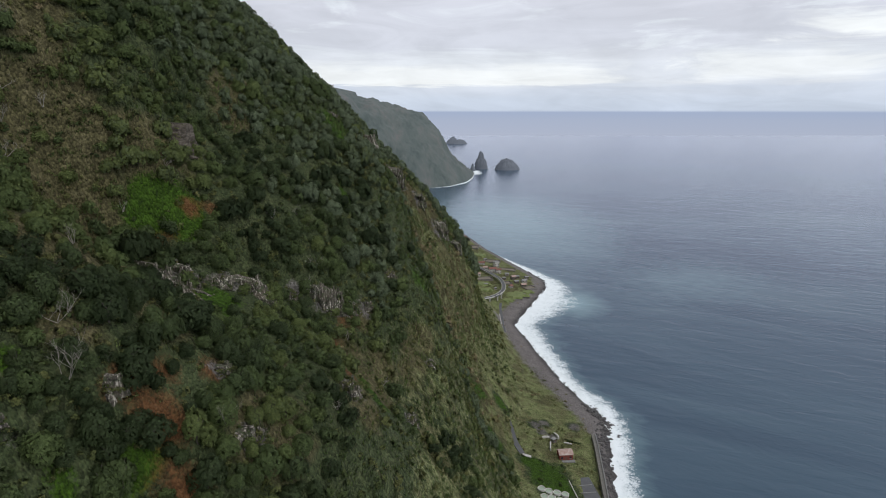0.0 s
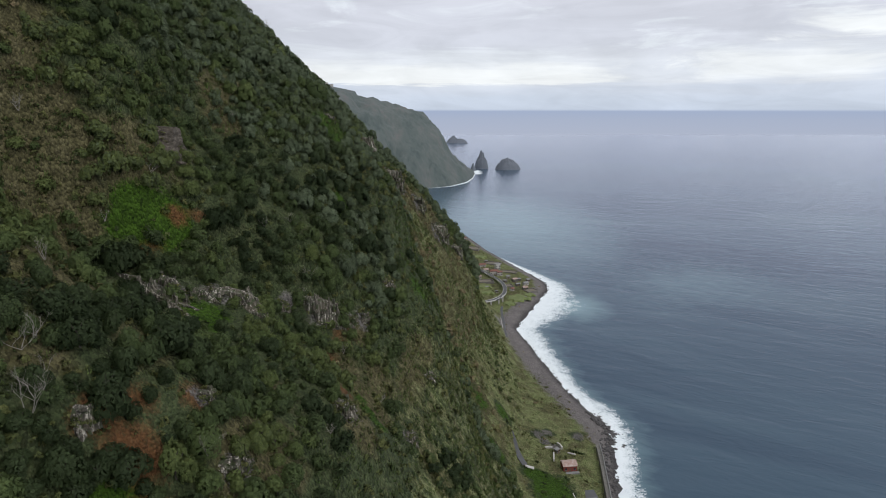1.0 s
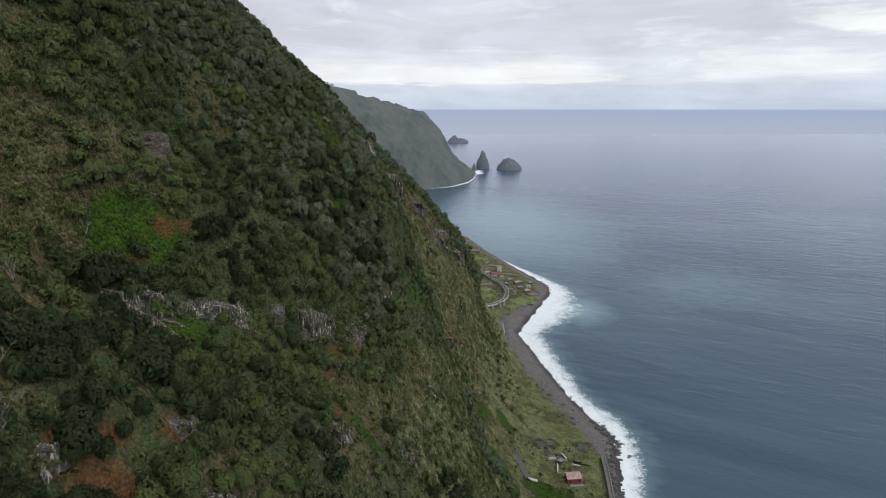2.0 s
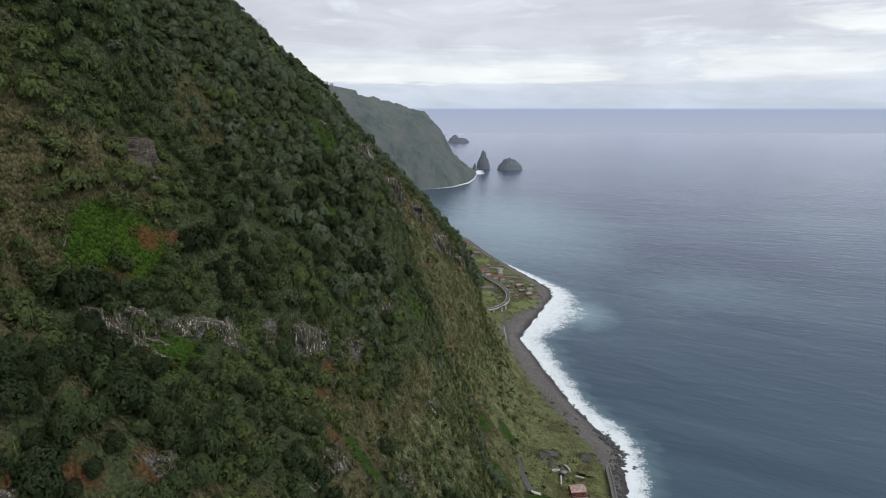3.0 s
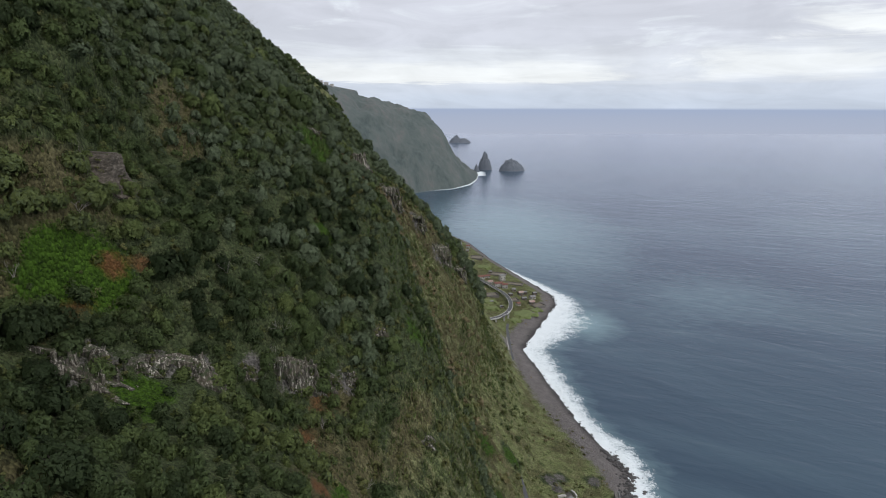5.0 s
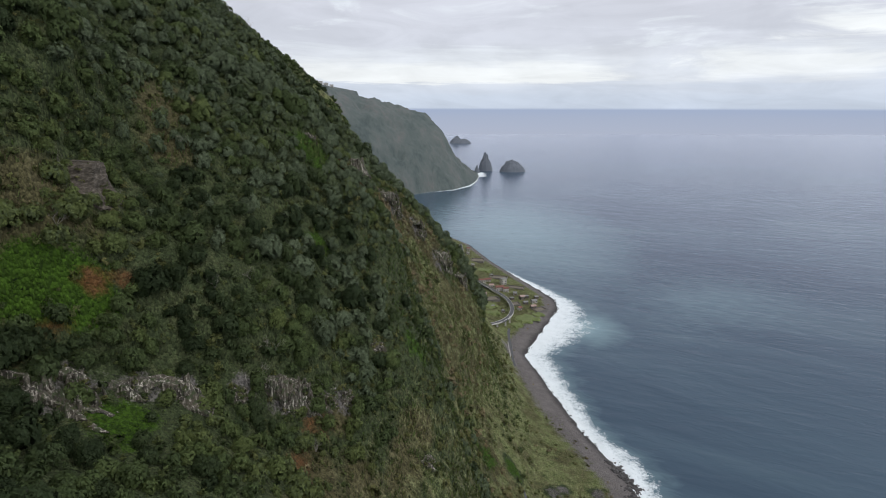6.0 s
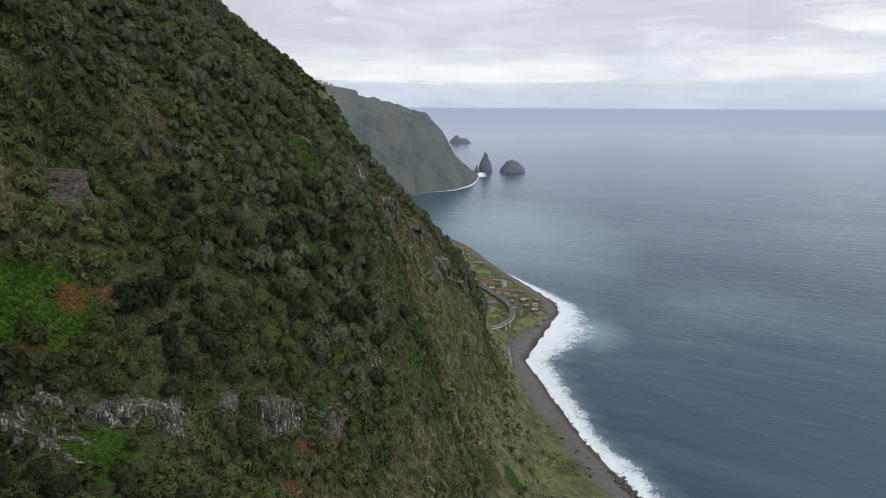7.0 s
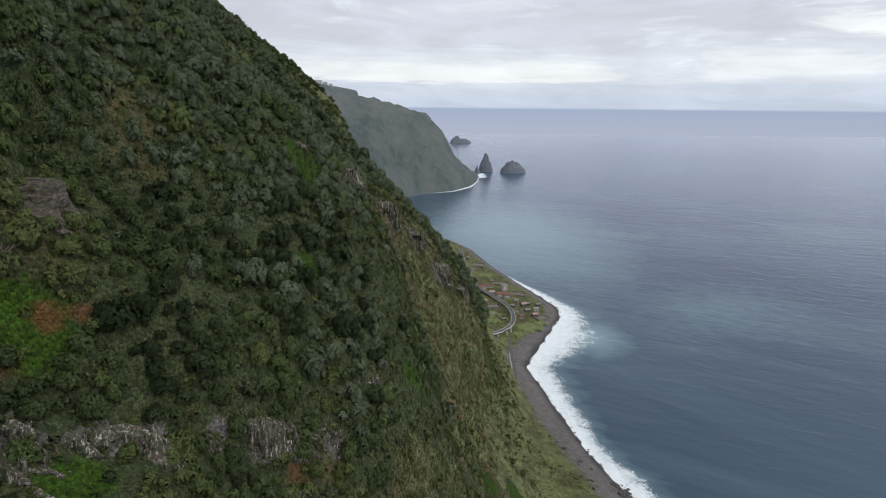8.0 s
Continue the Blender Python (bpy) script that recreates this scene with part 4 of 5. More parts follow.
def cliff(u, s, tall):
    """How far the bare rock stands out of the slope: a face steeper than the hill, with a ledge on top."""
    lean = np.clip((np.asarray(s) + 0.5) / 0.9, 0, 1) * np.clip((0.56 - np.asarray(s)) / 0.14, 0, 1)
    return lean * 0.40 * tall * np.clip(1.25 - 4.4 * np.asarray(u) ** 2, 0, 1)


def rock_face(x, y, z, wide, tall, seed, proud, layered=False):
    """The bare rock between the columns: cracked upright, broken at its rim."""
    nu, ns = max(8, int(wide * 1.3 / 0.38)), max(8, int(tall * 1.3 / 0.42))
    u, s = np.meshgrid(np.linspace(-0.65, 0.65, nu), np.linspace(-0.65, 0.65, ns))
    yy, zz = u * wide, s * tall
    base = slope_x(y + yy.ravel(), np.maximum(z + zz.ravel(), 14)).reshape(u.shape) - x
    rim = 1 - (u / 0.56) ** 2 - (s / 0.56) ** 2 * 0.8 - 0.46 + 2.1 * rough(y + yy, z + zz * 0.7, 0, 3.4, 11, 3)
    out = cliff(u, s, tall) + 2.3 * rough(yy, zz * 0.12, seed, 2.0, seed + 5, 3) + 0.45 * rough(yy, zz, seed, 1.5, seed + 9, 3) + proud
    if layered:
        out = 1.3 * cliff(u, s, tall) + 0.6 * rough(yy * 0.5, zz, seed, 2.0, seed + 5, 3) + 0.6 * rough(yy, zz, seed, 3.0, seed + 9, 3) + proud
    if layered:
        rim = 0.27 - u ** 2 - (s + 0.05) ** 2 + 0.16 * rough(y + yy, z + zz, 0, 4.0, 11, 3)
    out = np.where(rim > 0, out, np.maximum(rim * 6, -2.5) - 0.6)
    return mesh_of("rock_face", np.stack([base + out, yy, zz], -1).reshape(-1, 3), grid_faces(ns, nu), [LAYERED if layered else ROCK], smooth=False)


def outcrop(y, z, wide, tall, count, seed, label, proud=0.0, layered=False):
    """Weathered columns of basalt side by side, uneven at top and foot, standing out of the slope."""
    rg = random.Random(seed)
    n, x = outward(y, z)
    flat = Vector((n.x, n.y, 0)).normalized()
    along = Vector((-flat.y, flat.x, 0))
    ob = thing("rock_outcrop", pose(x, y, z), label, "rock outcrop", "rock outcrops on the slope")
    part("rock_face", rock_face(x, y, z, wide, tall, seed, proud, layered), ob)
    for k in range(int(wide * (tall / 4 if tall > 8 else 3))):
        u, s = rg.uniform(-0.5, 0.5), rg.uniform(-0.55, 0.6)
        yy, zz = y + u * wide, max(z + s * tall, 14)
        LEDGES.append((float(slope_x(np.array([yy]), np.array([zz]))[0]) + proud + float(cliff(u, s, tall)) - 0.1, yy, zz - 0.2, rg.uniform(0.5, 1.2), rg.uniform(0.4, 1.1), rg.uniform(0, 6.28), rg.uniform(0.1, 0.7)))
    for k in range(int(count * 0.8)):
        u = rg.uniform(-0.5, 0.5)
        h = tall * rg.uniform(0.3, 0.72) * (1 - 1.4 * u * u)
        step = rg.choice((-0.34, -0.12, 0.1, 0.3))
        c = along * (u * wide) + Vector((0, 0, (step + rg.uniform(-0.06, 0.06)) * tall * (1 - 1.4 * u * u)))
        sx = float(slope_x(np.array([y + c.y]), np.array([max(z + c.z, 14)]))[0])
        c.x = sx - x + proud + float(cliff(u, c.z / tall, tall)) - 0.5 + rg.uniform(-0.2, 0.3)
        r = rg.uniform(0.5, 1.5)
        col = part("rock_column", COLUMNS[rg.randrange(10)], ob)
        col.matrix_basis = pose(c.x, c.y, c.z, rg.uniform(-5, 5) + 12 * flat.y, rg.uniform(-5, 5) - 12 * flat.x, rg.uniform(0, 360)) @ Matrix.Diagonal((r, r * rg.uniform(0.7, 1.2), h, 1))
    return ob


LEDGES = []
BAND = "weathered grey basalt columns breaking through the slope"
OUTCROPS = [(173, 158, 5, 11, 20), (178, 157, 6, 8, 16), (185, 154, 7, 4, 12), (191, 149, 5, 9, 18), (199, 145, 7, 3.5, 9), (208, 140, 5, 12, 26), (211.5, 138, 5, 11, 22), (217, 134, 4, 5, 7), (222, 132, 4, 6, 7),
            (89, 157, 6, 5, 14), (322, 189, 7, 12, 20), (345, 181, 6, 8, 12), (378, 166, 9, 13, 24), (395, 148, 7, 10, 14), (404, 127, 8, 12, 20), (412, 112, 7, 9, 14), (193, 100, 6, 4, 10),
            (164, 127, 8, 6, 18), (128, 149, 5, 4, 10), (121, 137, 6, 4, 12), (244, 139, 4, 5, 7), (108, 155, 5, 5, 9), (232, 104, 6, 3, 8), (300, 205, 4, 5, 6)]
for i, (y, z, w, h, c) in enumerate(OUTCROPS):
    outcrop(y, z, w, h, c, 500 + i, BAND if w > 6 else "small pale rock outcrop in the scrub", 1.3 if y > 300 else 0.3)
outcrop(211.5, 198.5, 11, 12, 0, 540, "rounded brown layered rock bluff with grass on top", 0.8, True)
scatter("ledge_scrub", [crown_shape(340 + k, 26, 0.5, lobes=4, cores=0) for k in range(4)], np.array(LEDGES), [SCRUB], "green shrubs rooted on the ledges of the basalt band", "scrub")


# ---- dead trees ----
def dead_tree(y, z, tall, seed):
    """A bare bleached tree: limbs that fork twice."""
    rg = random.Random(seed)
    verts, faces = [], []

    def limb(a, d, length, r, depth):
        s = d.orthogonal().normalized()
        u = d.cross(s)
        p, rings = a, []
        for k in range(4):
            f = k / 3
            base = len(verts)
            verts.extend(tuple(p + (s * math.cos(j * 1.571) + u * math.sin(j * 1.571)) * r * (1 - 0.7 * f)) for j in range(4))
            rings.append(base)
            d = (d + Vector((rg.uniform(-0.3, 0.3), rg.uniform(-0.3, 0.3), rg.uniform(-0.1, 0.2)))).normalized()
            if k < 3:
                p = p + d * (length / 3)
            if depth and k:
                for _ in range(rg.choice((1, 2))):
                    side = (d + Vector((rg.uniform(-1, 1), rg.uniform(-1, 1), rg.uniform(-0.1, 0.6)))).normalized()
                    limb(p, side, length * rg.uniform(0.45, 0.7), r * 0.55 * (1 - 0.5 * f), depth - 1)
        for lo, hi in zip(rings, rings[1:]):
            faces.extend((lo + j, lo + (j + 1) % 4, hi + (j + 1) % 4, hi + j) for j in range(4))
    for _ in range(3):
        limb(Vector((rg.uniform(-0.3, 0.3), rg.uniform(-0.3, 0.3), -0.4)), Vector((rg.uniform(-0.5, 0.9), rg.uniform(-0.9, 0.5), 0.9)).normalized(), tall * rg.uniform(0.5, 0.75), 0.11, 2)
    ob = new("dead_tree", mesh_of("dead_tree", verts, faces, [DEADWOOD], smooth=False))
    ob.location = (float(slope_x(np.array([y]), np.array([z]))[0]) + 0.5, y, z)
    return tagged(ob, "bare bleached dead tree standing in the scrub", "dead tree", "dead trees on the slope")


for i, (y, z, h) in enumerate(((105, 161, 6), (113, 169, 5), (118, 142, 6), (175, 231, 6), (221, 170, 4), (213, 151, 5), (135, 178, 5), (165, 205, 5), (242, 205, 4), (150, 128, 4), (196, 112, 4), (457, 263, 8), (103, 159, 7), (110, 168, 5), (170, 214, 5), (176, 209, 4), (208, 146, 4), (203, 127, 4), (219, 138, 3), (247, 134, 3), (213, 170, 4), (196, 190, 4), (180, 178, 4), (160, 196, 5))):
    dead_tree(y, z, h, 600 + i)


# ---- the shore: wall, road, houses, boulders ----
PALE = plain("sun_bleached_render", [(0.3, (0.40, 0.375, 0.34)), (0.6, (0.56, 0.535, 0.50)), (0.75, (0.68, 0.67, 0.64))], 0.8, 0.9, 0.2, 6)
CONCRETE = plain("old_concrete", [(0.3, (0.15, 0.145, 0.14)), (0.55, (0.24, 0.235, 0.225)), (0.75, (0.33, 0.32, 0.31))], 0.25, 0.92, 0.3, 2.0)
ASPHALT = plain("worn_asphalt", [(0.3, (0.075, 0.075, 0.077)), (0.6, (0.11, 0.11, 0.112)), (0.75, (0.15, 0.147, 0.145))], 0.2, 0.9, 0.2, 2.5)
REDTILE = plain("red_roof_tiles", [(0.3, (0.15, 0.058, 0.045)), (0.6, (0.23, 0.105, 0.08)), (0.75, (0.31, 0.18, 0.14))], 0.7, 0.85, 0.5, 5)
OLDTILE = plain("faded_pink_roof", [(0.3, (0.26, 0.12, 0.095)), (0.5, (0.40, 0.28, 0.24)), (0.7, (0.58, 0.50, 0.46))], 0.7, 0.85, 0.4, 5)
GREYROOF = plain("grey_slab_roof", [(0.3, (0.17, 0.165, 0.16)), (0.6, (0.27, 0.26, 0.25)), (0.75, (0.36, 0.35, 0.34))], 0.6, 0.9, 0.3, 4)
REDWALL = plain("red_painted_wall", [(0.3, (0.16, 0.035, 0.025)), (0.6, (0.24, 0.055, 0.04)), (0.75, (0.30, 0.10, 0.08))], 0.9, 0.8, 0.2, 6)
DRYSTONE = plain("dry_stone", [(0.3, (0.10, 0.092, 0.08)), (0.6, (0.20, 0.185, 0.165)), (0.75, (0.30, 0.28, 0.25))], 0.9, 0.95, 0.7, 5)
DARKGLASS, _t, _b = material("window_glass")
_b.inputs["Base Color"].default_value, _b.inputs["Roughness"].default_value = (0.03, 0.035, 0.04, 1), 0.08
WOOD = plain("weathered_door_wood", [(0.3, (0.09, 0.05, 0.03)), (0.7, (0.19, 0.12, 0.08))], 3.0)
TILLED = plain("tilled_soil", [(0.3, (0.12, 0.10, 0.075)), (0.6, (0.20, 0.17, 0.13)), (0.75, (0.27, 0.235, 0.18))], 0.8, 0.95, 0.6, 5)
LEAFY = plain("vegetable_leaves", [(0.3, (0.085, 0.112, 0.036)), (0.5, (0.140, 0.172, 0.055)), (0.7, (0.200, 0.205, 0.090))], 0.25, 0.9, 0.8, 8)
WATERTOP = plain("algae_water", [(0.3, (0.22, 0.29, 0.20)), (0.6, (0.36, 0.42, 0.32)), (0.75, (0.50, 0.54, 0.46))], 0.9, 0.35, 0.1, 5)


def shelf_z(x, y):
    """The height of the flat land between the shore and the hill's foot."""
    s, f = float(coast(y)), float(slope_x(np.array([float(y)]), np.array([12.0]))[0])
    k = min(1.0, max(s - f, 14.0) / 30)
    end = s - 20 * k
    if x > end:
        return float(np.interp((s - x) / k, (-14, -4, 0, 3, 6, 10, 15, 20), (-3, -0.8, 0.1, 1.2, 2.0, 3.0, 4.2, 5.0)))
    u = min(max((end - x) / max(end - f, 0.1), 0), 1)
    return 5 + 7 * u ** 1.5


def box(bm, x0, x1, y0, y1, z0, z1, bevel=0.0):
    vs = [bm.verts.new((x, y, z)) for z in (z0, z1) for x, y in ((x0, y0), (x1, y0), (x1, y1), (x0, y1))]
    fs = [bm.faces.new([vs[i] for i in q]) for q in ((3, 2, 1, 0), (4, 5, 6, 7), (0, 1, 5, 4), (1, 2, 6, 5), (2, 3, 7, 6), (3, 0, 4, 7))]
    if bevel:
        bmesh.ops.bevel(bm, geom=list({e for f in fs for e in f.edges}), offset=bevel, segments=1, affect="EDGES")


def done(bm, name, mat):
    me = bpy.data.meshes.new(name)
    bmesh.ops.recalc_face_normals(bm, faces=bm.faces[:])
    bm.to_mesh(me)
    bm.free()
    me.materials.append(mat)
    return me


def boxes(name, mat, *list_of_boxes, bevel=0.0):
    bm = bmesh.new()
    for b in list_of_boxes:
        box(bm, *b, bevel=bevel)
    return done(bm, name, mat)


def house(x, y, turn, w, d, h, roof, wall=None, label="", storeys=1, gable=True, z=None):
    """A small house: walls, roof, door and windows with sills."""
    z = shelf_z(x, y) if z is None else z
    ob = thing("house", pose(x, y, z, 0, 0, turn), label, "house", "houses on the shore flat")
    part("wall", boxes("wall", wall or PALE, (-w / 2, w / 2, -d / 2, d / 2, -1.5, h), bevel=0.04), ob)
    bm = bmesh.new()
    o = 0.35
    if gable:
        top = d * 0.24
        p = [(-w / 2 - o, -d / 2 - o, h - 0.12), (-w / 2 - o, 0, h + top), (-w / 2 - o, d / 2 + o, h - 0.12)]
        lo = [bm.verts.new(q) for q in p] + [bm.verts.new((w / 2 + o, q[1], q[2])) for q in p]
        hi = [bm.verts.new((v.co.x, v.co.y, v.co.z + 0.22)) for v in lo]
        for a, b in ((0, 1), (1, 2)):
            bm.faces.new((lo[a], lo[b], lo[b + 3], lo[a + 3]))
            bm.faces.new((hi[a], hi[a + 3], hi[b + 3], hi[b]))
        for a, b in ((0, 1), (1, 2), (3, 4), (4, 5), (0, 3), (2, 5)):
            bm.faces.new((lo[a], lo[b], hi[b], hi[a]))
        for e in (-1, 1):
            bm.faces.new([bm.verts.new((e * w / 2 * 0.995, yy, zz)) for yy, zz in ((-d / 2, h), (d / 2, h), (0, h + top * 0.97))])
    else:
        box(bm, -w / 2 - 0.2, w / 2 + 0.2, -d / 2 - 0.2, d / 2 + 0.2, h + 0.003, h + 0.3, 0.05)
    part("roof", done(bm, "roof", roof), ob)
    part("door", boxes("door", WOOD, (-0.5, 0.5, -d / 2 - 0.06, -d / 2 - 0.005, 0, 2.05)), ob)
    for s in range(storeys):
        for u in (-0.32, 0.32):
            win = part("window", boxes("window", DARKGLASS, (u * w - 0.55, u * w + 0.55, -d / 2 - 0.05, -d / 2 - 0.004, 0.95 + 2.8 * s, 2.15 + 2.8 * s)), ob)
            part("sill", boxes("sill", CONCRETE, (u * w - 0.7, u * w + 0.7, -d / 2 - 0.18, -d / 2 - 0.004, 0.83 + 2.8 * s, 0.945 + 2.8 * s)), win)
    return ob


def ribbon(name, line, wide, thick, mat, lift=0.25):
    """A strip along a line of places, laid over the shelf."""
    at = np.linspace(0, len(line) - 1, len(line) * 8)
    w = hermite(at, range(len(line)))
    p = w @ np.array(line, float)
    d = np.gradient(p[:, :2], axis=0)
    d /= np.linalg.norm(d, axis=1)[:, None]
    side = np.stack([-d[:, 1], d[:, 0]], -1)
    verts = []
    for q, s in zip(p, side):
        z = (q[2] if len(q) > 2 else shelf_z(*q[:2])) + lift
        for u, dz in ((-0.5, -thick), (-0.5, 0), (0.5, 0), (0.5, -thick)):
            verts.append((q[0] + s[0] * wide * u, q[1] + s[1] * wide * u, z + dz))
    n = len(p)
    faces = [(4 * i + j, 4 * i + j + 1, 4 * i + j + 5, 4 * i + j + 4) for i in range(n - 1) for j in range(3)]
    return mesh_of(name, verts, faces, [mat], smooth=False), p, side


# coast road with its pale kerbs, and the lower road behind the beach
ROAD = [(22, 945, 13.5), (26, 850, 12.5), (37, 755, 12), (59, 708, 11.5), (69, 674, 11.5), (68, 638, 12.5), (57, 609, 14), (38, 591, 16), (20, 578, 18)]
me, p, side = ribbon("road", ROAD, 3.8, 1.2, ASPHALT, 0.4)
road = tagged(new("road", me), "two-lane asphalt coast road curving through the village", "road", kind="structure")
for e in (-1, 1):
    line = [(q[0] + s[0] * 2.0 * e, q[1] + s[1] * 2.0 * e, q[2]) for q, s in zip(p[::8], side[::8])]
    part("kerb", ribbon("kerb", line, 0.28, 1.2, PALE, 0.75)[0], road, "pale concrete parapet")
me, p, side = ribbon("road", [(62, 606), (60, 590), (59, 560), (57.5, 535), (57, 515)], 2.6, 0.5, ASPHALT, 0.35)
lane = tagged(new("road", me), "narrow pale lane behind the shingle beach", "road", kind="structure")
line = [(q[0] + s[0] * -1.9, q[1] + s[1] * -1.9) for q, s in zip(p[::8], side[::8])]
part("kerb", ribbon("kerb", line[2:], 0.5, 0.8, PALE, 0.9)[0], lane, "white low parapet")
me, p, side = ribbon("track", [(40.5, 340, 19.0), (42, 331, 16.6), (43.8, 322, 13.0), (47, 313.5, 10.6)], 3.2, 0.6, ASPHALT, 0.4)
tagged(new("track", me), "short grey track along the foot of the hill", "track", kind="structure")
me, p, side = ribbon("track", [(47, 312.5), (52, 312)], 2.2, 0.3, PALE, 0.45)
tagged(new("track", me), "pale concrete end of the track", "track", kind="structure")

# viaduct piers under the curve
for i, (x, y) in enumerate(((64, 621), (59, 612), (50, 601), (43, 595))):
    z = shelf_z(x, y)
    ob = new("pier", boxes("pier", PALE, (-0.8, 0.8, -0.6, 0.6, -1, 14.2 - z), bevel=0.08))
    ob.location = (x, y, z)
    tagged(ob, "pale concrete pier under the coast road", "road pier", "piers under the coast road")

# sea wall and promenade in sections
wall_line = [(96.5, 343), (94.5, 326), (92, 309), (89.5, 292), (87, 275), (84.5, 256), (83, 236), (82, 214)]
me, p, side = ribbon("sea_wall", [(x, y, 5.2) for x, y in wall_line], 2.6, 3.5, DRYSTONE, 0.6)
sea_wall = tagged(new("sea_wall", me), "grey concrete sea wall with a flat top", "sea wall", kind="structure")
line = [(x + 1.05, y, 5.2) for x, y in wall_line]
part("parapet", ribbon("parapet", line, 0.5, 1.2, CONCRETE, 1.35)[0], sea_wall)

# paved yard with low walls
z = 4.75
yard = new("paved_yard", boxes("paved_yard", ASPHALT, (-6.5, 6.5, -13, 10, -2, 0), bevel=0.05))
yard.matrix_basis = pose(77.8, 289, z, 0, 0, 6)
tagged(yard, "dark paved yard beside the sea wall", "yard", kind="structure")
part("wall", boxes("wall", PALE, (-6.5, -6.1, -12, 7, 0.004, 0.9)), yard, "low white wall")
part("wall", boxes("wall", PALE, (-6.09, 6, -12.3, -12, 0.004, 0.9)), yard, "low white wall")
part("wall", boxes("wall", CONCRETE, (-5.5, 5.5, -4.2, -3.6, 0.004, 0.25)), yard, "dark low kerb")
part("wall", boxes("wall", CONCRETE, (-5.5, 5.5, 2.4, 3.0, 0.004, 0.25)), yard, "dark low kerb")

# round tanks
def tank(x, y):
    z = shelf_z(x, y)
    ob = thing("water_tank", pose(x, y, z), "round concrete tank with white rim and pale green water", "water tank", "round tanks on the lawn")
    bm = bmesh.new()
    for r0, r1, z0, z1 in ((1.75, 2.1, -1.0, 0.95),):
        rings = [[bm.verts.new((math.cos(a * 0.2618) * r, math.sin(a * 0.2618) * r, zz)) for a in range(24)] for r, zz in ((r1, z0), (r1, z1), (r0, z1), (r0, z0))]
        for a, b in zip(rings, rings[1:]):
            for k in range(24):
                bm.faces.new((a[k], a[(k + 1) % 24], b[(k + 1) % 24], b[k]))
    part("rim", done(bm, "rim", PALE), ob)
    bm = bmesh.new()
    bm.faces.new([bm.verts.new((math.cos(a * 0.2618) * 1.78, math.sin(a * 0.2618) * 1.78, 0.6)) for a in range(24)])
    part("water", done(bm, "water", WATERTOP), ob)


for x, y in [(a + 0.3, b - 3.2) for a, b in ((56.8, 285.2), (61.2, 285), (65.6, 284.6), (53, 286), (53.5, 279.5), (57.6, 279.8), (61.8, 279), (66, 278.6), (54.5, 273.8), (59, 273.5))]:
    tank(x, y)

# the red house with its terrace, sheds and ruined walls
house(73, 318, 6, 8.0, 6.2, 3.4, OLDTILE, REDWALL, "red-walled house with a faded pink roof by the shore")
ob = new("terrace", boxes("terrace", CONCRETE, (-4.8, 4.8, -5.6, -3.5, -1, 0.25), bevel=0.05))
ob.matrix_basis = pose(73, 318, shelf_z(73, 318), 0, 0, 6)
tagged(ob, "small concrete terrace in front of the red house", "terrace")
for x, y, a, w, d, h in ((66, 327, 80, 9.5, 0.8, 1.7), (72, 340, 105, 6.5, 0.9, 1.6), (64.5, 336, 20, 5, 0.8, 1.3), (78, 333, -15, 5, 0.8, 0.7)):
    ob = new("ruined_wall", boxes("ruined_wall", PALE, (-w / 2, w * 0.1, -d / 2, d / 2, -1, h), (w * 0.1 + 0.003, w * 0.35, -d / 2, d / 2, -1, h * 0.7), (w * 0.35 + 0.003, w / 2, -d / 2, d / 2, -1, h * 0.4)))
    ob.matrix_basis = pose(x, y, shelf_z(x, y), 0, 0, a)
    tagged(ob, "pale broken wall of a ruined building", "ruin", "ruined walls near the red house")
for x, y, a in ((69, 333, 40),):
    house(x, y, a, 3.0, 2.4, 2.1, GREYROOF, DRYSTONE, "small dark stone shed with a slab roof", gable=False)

# village houses
VILLAGE = ((70, 757, 20, 9, 8, 9.0, 2, 0), (63, 728, 12, 14, 8, 5.5, 1, 1), (70, 725, 8, 9, 7, 5.5, 1, 0), (54, 737, 10, 8, 6, 4, 0, 1), (44, 756, 14, 12, 6, 3.6, 1, 1), (52, 764, 10, 9, 6, 3.4, 1, 1), (80, 715, 5, 6, 6, 3.6, 2, 0), (86, 700, 30, 8, 6, 4.6, 0, 1), (92, 706, 10, 6, 5, 3.4, 2, 0),
           (98, 690, 25, 9, 6, 3.4, 2, 1), (88, 684, 15, 7, 5, 3.2, 2, 1), (95, 672, 12, 8, 6, 3.4, 0, 1), (79, 664, 35, 6, 5, 3.4, 1, 1), (103, 705, 15, 6, 5, 3.2, 1, 1), (74, 695, 20, 6, 5, 3.2, 2, 0), (36, 830, 10, 6, 5, 4, 2, 0), (32, 905, 8, 6, 5, 4.5, 2, 0), (34, 940, 8, 7, 6, 4.5, 1, 1),
           (42, 700, 10, 10, 6, 3.4, 0, 1), (50, 660, 15, 5, 4, 3, 2, 0), (34, 715, 5, 8, 5, 3, 0, 0), (60, 650, 20, 4, 4, 2.8, 2, 0), (58, 790, 10, 5, 5, 3.2, 2, 0))
ROOFS = ((OLDTILE, "faded pink-tiled roof"), (REDTILE, "red-tiled roof"), (GREYROOF, "grey flat slab roof"))
for i, (x, y, a, w, d, h, r, g) in enumerate(VILLAGE):
    plain_stone = y < 712 and i % 3
    r = 2 if plain_stone and r == 1 else r
    house(x, y, a, w * 0.72, d * 0.76, h * 0.8, ROOFS[r][0], DRYSTONE if plain_stone else PALE, ("tall " if h > 5 else "small ") + ("bare stone" if plain_stone else "white rendered") + " village house with a " + ROOFS[r][1], 2 if h > 5 else 1, bool(g) or r < 2)

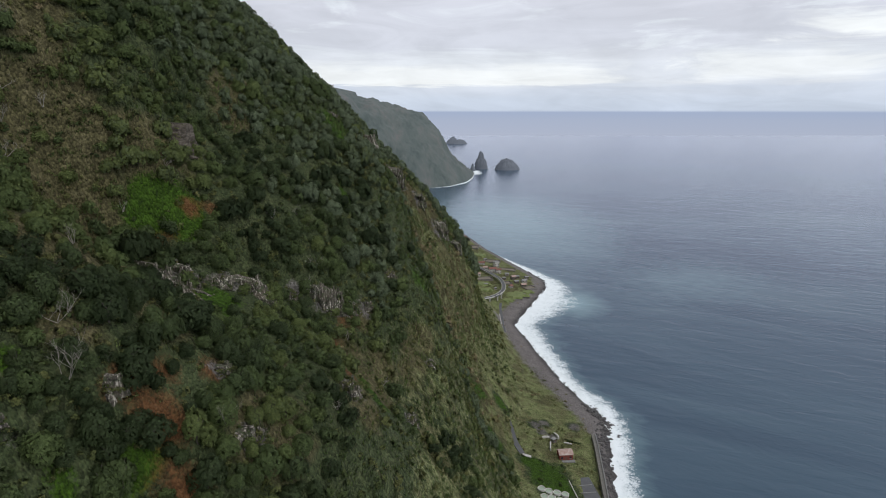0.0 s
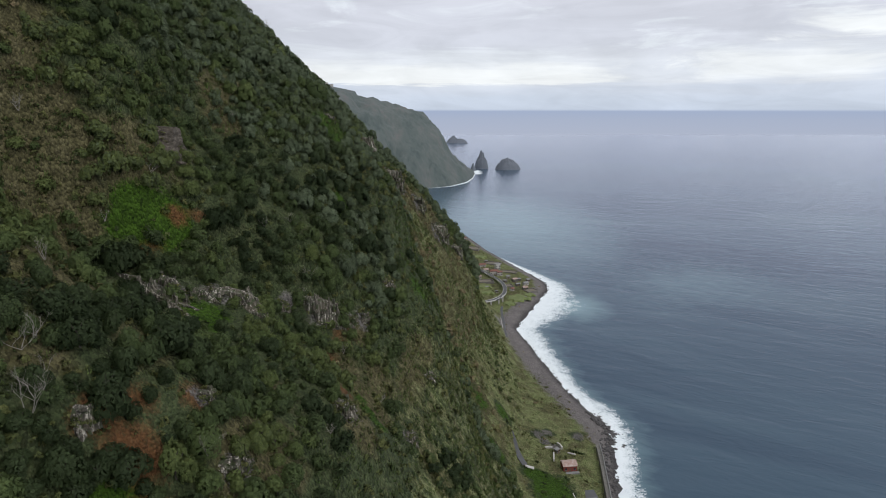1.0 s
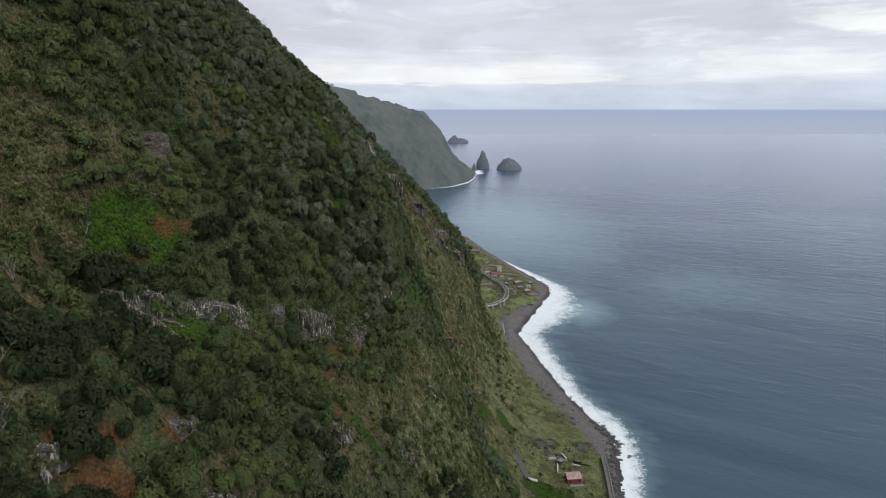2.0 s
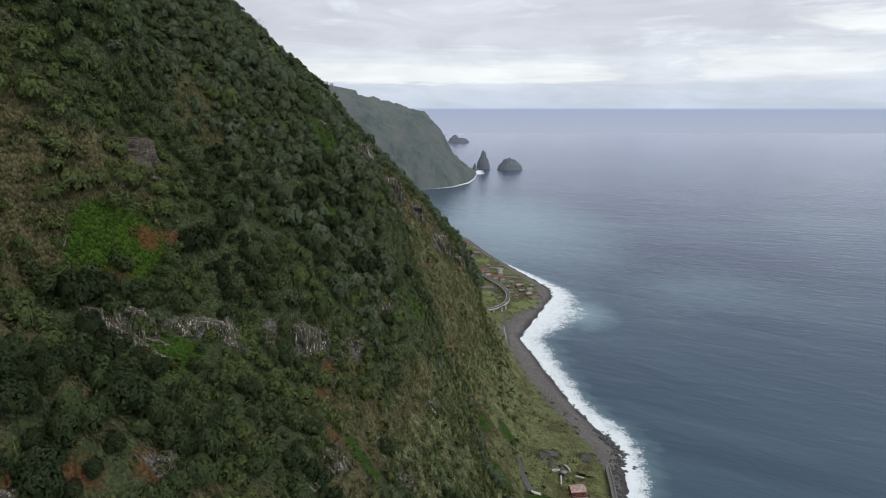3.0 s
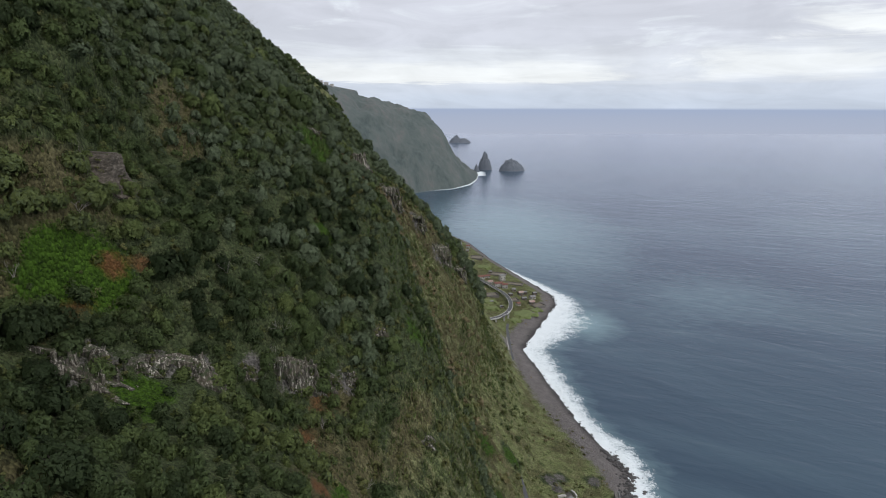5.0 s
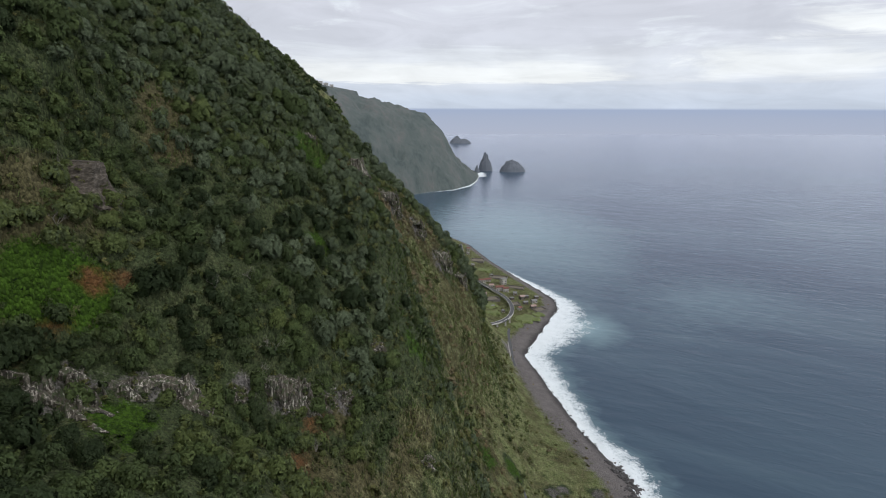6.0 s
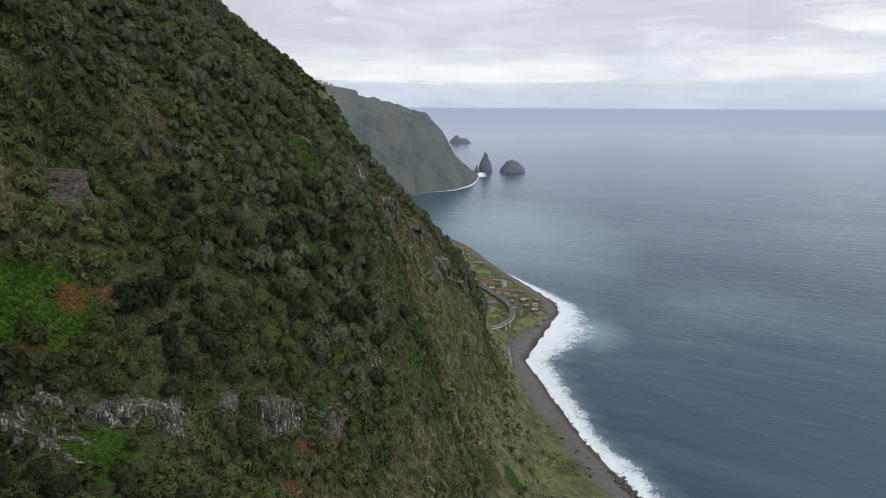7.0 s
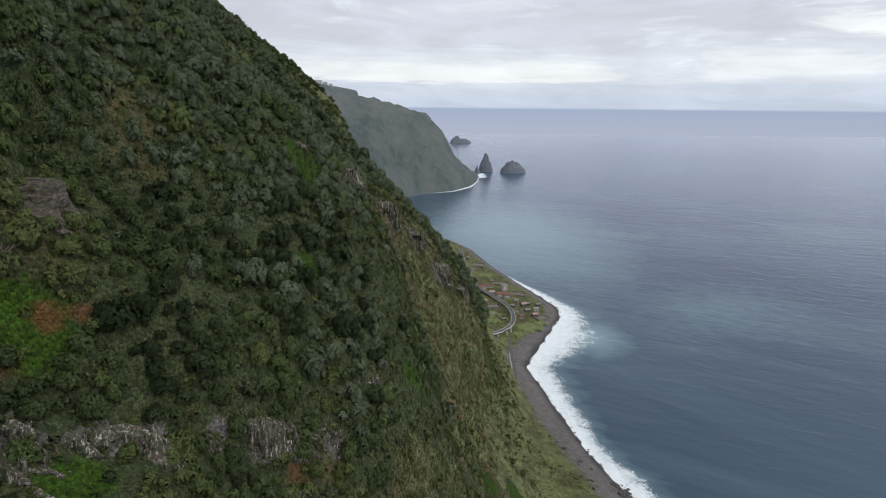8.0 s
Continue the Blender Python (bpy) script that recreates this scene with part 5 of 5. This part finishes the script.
for x, q, w, h in ((-344, 1.0, 14, 8), (-330, 1.0, 12, 7), (-318, 1.02, 10, 7), (-362, 1.0, 12, 6)):
    y = float(headland_base(x) + q * (60 + headland_crest(x) * 1.35))
    house(x, y - 14, 5, w, 9, h, GREYROOF, PALE, "white house on the crest of the far headland", 1, False, float(headland_crest(x)) + 1)

# garden plots with dry stone walls
for i, (x, y, a, w, d, green) in enumerate(((48, 686, 12, 22, 10, 0), (45, 662, 12, 20, 14, 1), (48, 640, 18, 16, 10, 1), (82, 638, 38, 24, 22, 1), (97, 653, 35, 14, 10, 1), (101, 668, 30, 14, 10, 0), (70, 618, 38, 12, 12, 1), (75, 680, 15, 12, 9, 0), (84, 745, -20, 20, 9, 0), (66, 785, -18, 22, 12, 0), (50, 815, -14, 20, 14, 1), (44, 870, -12, 18, 16, 0))):
    z = max(shelf_z(x + u * w * 0.4, y + v * d * 0.4) for u in (-1, 0, 1) for v in (-1, 0, 1))
    ob = thing("garden_plot", pose(x, y, z, 0, 0, a), "bright green meadow plot on the shore flat" if green else "bare brown terraced garden plot in low stone walls", "garden plot", "terraced plots")
    soil = mesh_of("bed", [((i2 / 10 - 0.5) * w * (1 + 0.16 * math.sin(j2 * 1.7 + i * 2.1) * (green + 0.1)), (j2 / 8 - 0.5) * d * (1 + 0.2 * math.sin(i2 * 1.3 + i) * (green + 0.1)), 0.1 + 0.12 * ((i2 + j2) % 2) - (2 if i2 in (0, 10) or j2 in (0, 8) else 0)) for i2 in range(11) for j2 in range(9)], grid_faces(11, 9)[:, ::-1], [LEAFY if green else TILLED], smooth=False)
    part("bed", soil, ob)
    for x0, x1, y0, y1 in () if green else ((-w / 2, w / 2, -d / 2 - 0.5, -d / 2), (-w / 2, w / 2, d / 2, d / 2 + 0.5), (w / 2, w / 2 + 0.5, -d / 2, d / 2), (-w / 2 - 0.5, -w / 2, -d / 2, d / 2)):
        part("stone_wall", boxes("stone_wall", DRYSTONE, (x0, x1, y0, y1, -2.5, 0.5), bevel=0.06), ob)


# boulders along the water
def boulder_shape(seed):
    rg = np.random.default_rng(seed)
    v = BALL * (1 + 0.28 * rg.normal(size=(len(BALL), 1)) * 0.6) * np.array((1, 0.8, 0.62))
    # corners shared by the ball's sides stay together
    key = {}
    for i, p in enumerate(BALL):
        v[i] = key.setdefault(tuple(np.round(p, 3)), v[i])
    return v, BALL_FACES, BALL


bys = np.concatenate([rng.uniform(215, 350, 560), rng.uniform(342, 392, 260), rng.uniform(392, 650, 110), rng.uniform(650, 760, 200)])
off = np.where(bys < 345, rng.uniform(-1, 8.5, len(bys)), np.where(bys < 400, rng.normal(0, 3.2, len(bys)), rng.normal(-0.8, 1.3, len(bys))))
bxs = coast(bys) - off
size = (rng.gamma(3, 0.2, len(bys)) + 0.3) * np.where(bys > 392, 0.7, np.where(bys < 342, 0.75, 1))
bz = np.array([shelf_z(a, b) for a, b in zip(bxs, bys)])
BOULDERS = np.column_stack([bxs, bys, np.maximum(bz, -0.6) + size * 0.15, size, size, rng.uniform(0, 6.28, len(bys)), rng.uniform(0, 1, len(bys))])
scatter("shore_boulders", [boulder_shape(800 + k) for k in range(8)], BOULDERS, [DARKROCK], "dark wet basalt boulders along the waterline", "boulders")

# bushes and tufts on the flat
gy = np.concatenate([rng.uniform(215, 960, 3200), rng.uniform(240, 460, 2600)])
gx = coast(gy) - rng.uniform(10, 75, len(gy))
foot = slope_x(gy, np.full(len(gy), 12.0))
ok = (gx > foot - 1) & (rough(gx, gy, 0, 22, 97) > -0.15) & ~((np.abs(gx - 78) < 10) & (np.abs(gy - 285) < 14)) & ~((np.abs(gx - 60) < 9) & (np.abs(gy - 280) < 9)) & ~((np.abs(gx - 73) < 6) & (np.abs(gy - 317) < 7))
gx, gy = gx[ok], gy[ok]
gz = np.array([shelf_z(a, b) for a, b in zip(gx, gy)])
big = rng.uniform(0, 1, len(gx)) < 0.07
tint = np.clip(0.7 - 0.5 * blots(gx, gy, gz, FERN_SPOTS) + 0.6 * rough(gx, gy, 0, 24, 99) + rng.normal(0, 0.15, len(gx)), 0, 1)
FLAT = np.column_stack([gx, gy, gz, np.where(big, rng.uniform(0.6, 1.5, len(gx)), rng.uniform(0.5, 1.0, len(gx))), np.where(big, rng.uniform(0.5, 1.3, len(gx)), rng.uniform(0.2, 0.6, len(gx))), rng.uniform(0, 6.28, len(gx)), tint])
hedge = [(78 + 1.1 * k + 0.4 * math.sin(k * 5), 335.5 - 0.3 * k + 0.5 * math.sin(k * 3), 1.1 + 0.3 * math.sin(k * 7)) for k in range(8)]
FLAT = np.concatenate([FLAT, [(a, b, shelf_z(a, b) - 0.1, r, r * 1.1, k, 0.05) for k, (a, b, r) in enumerate(hedge)]])
big = np.concatenate([big, np.ones(len(hedge), bool)])
scatter("shore_scrub", [crown_shape(340 + k, 16, 0.6, lobes=3, cores=1) for k in range(4)], FLAT[big], [SCRUB], "low bushes scattered over the shore flat", "scrub")
scatter("shore_grass", [tuft_shape(420 + k, 7) for k in range(4)], FLAT[~big], [GRASS], "rough tussock grass on the shore flat", "grass")
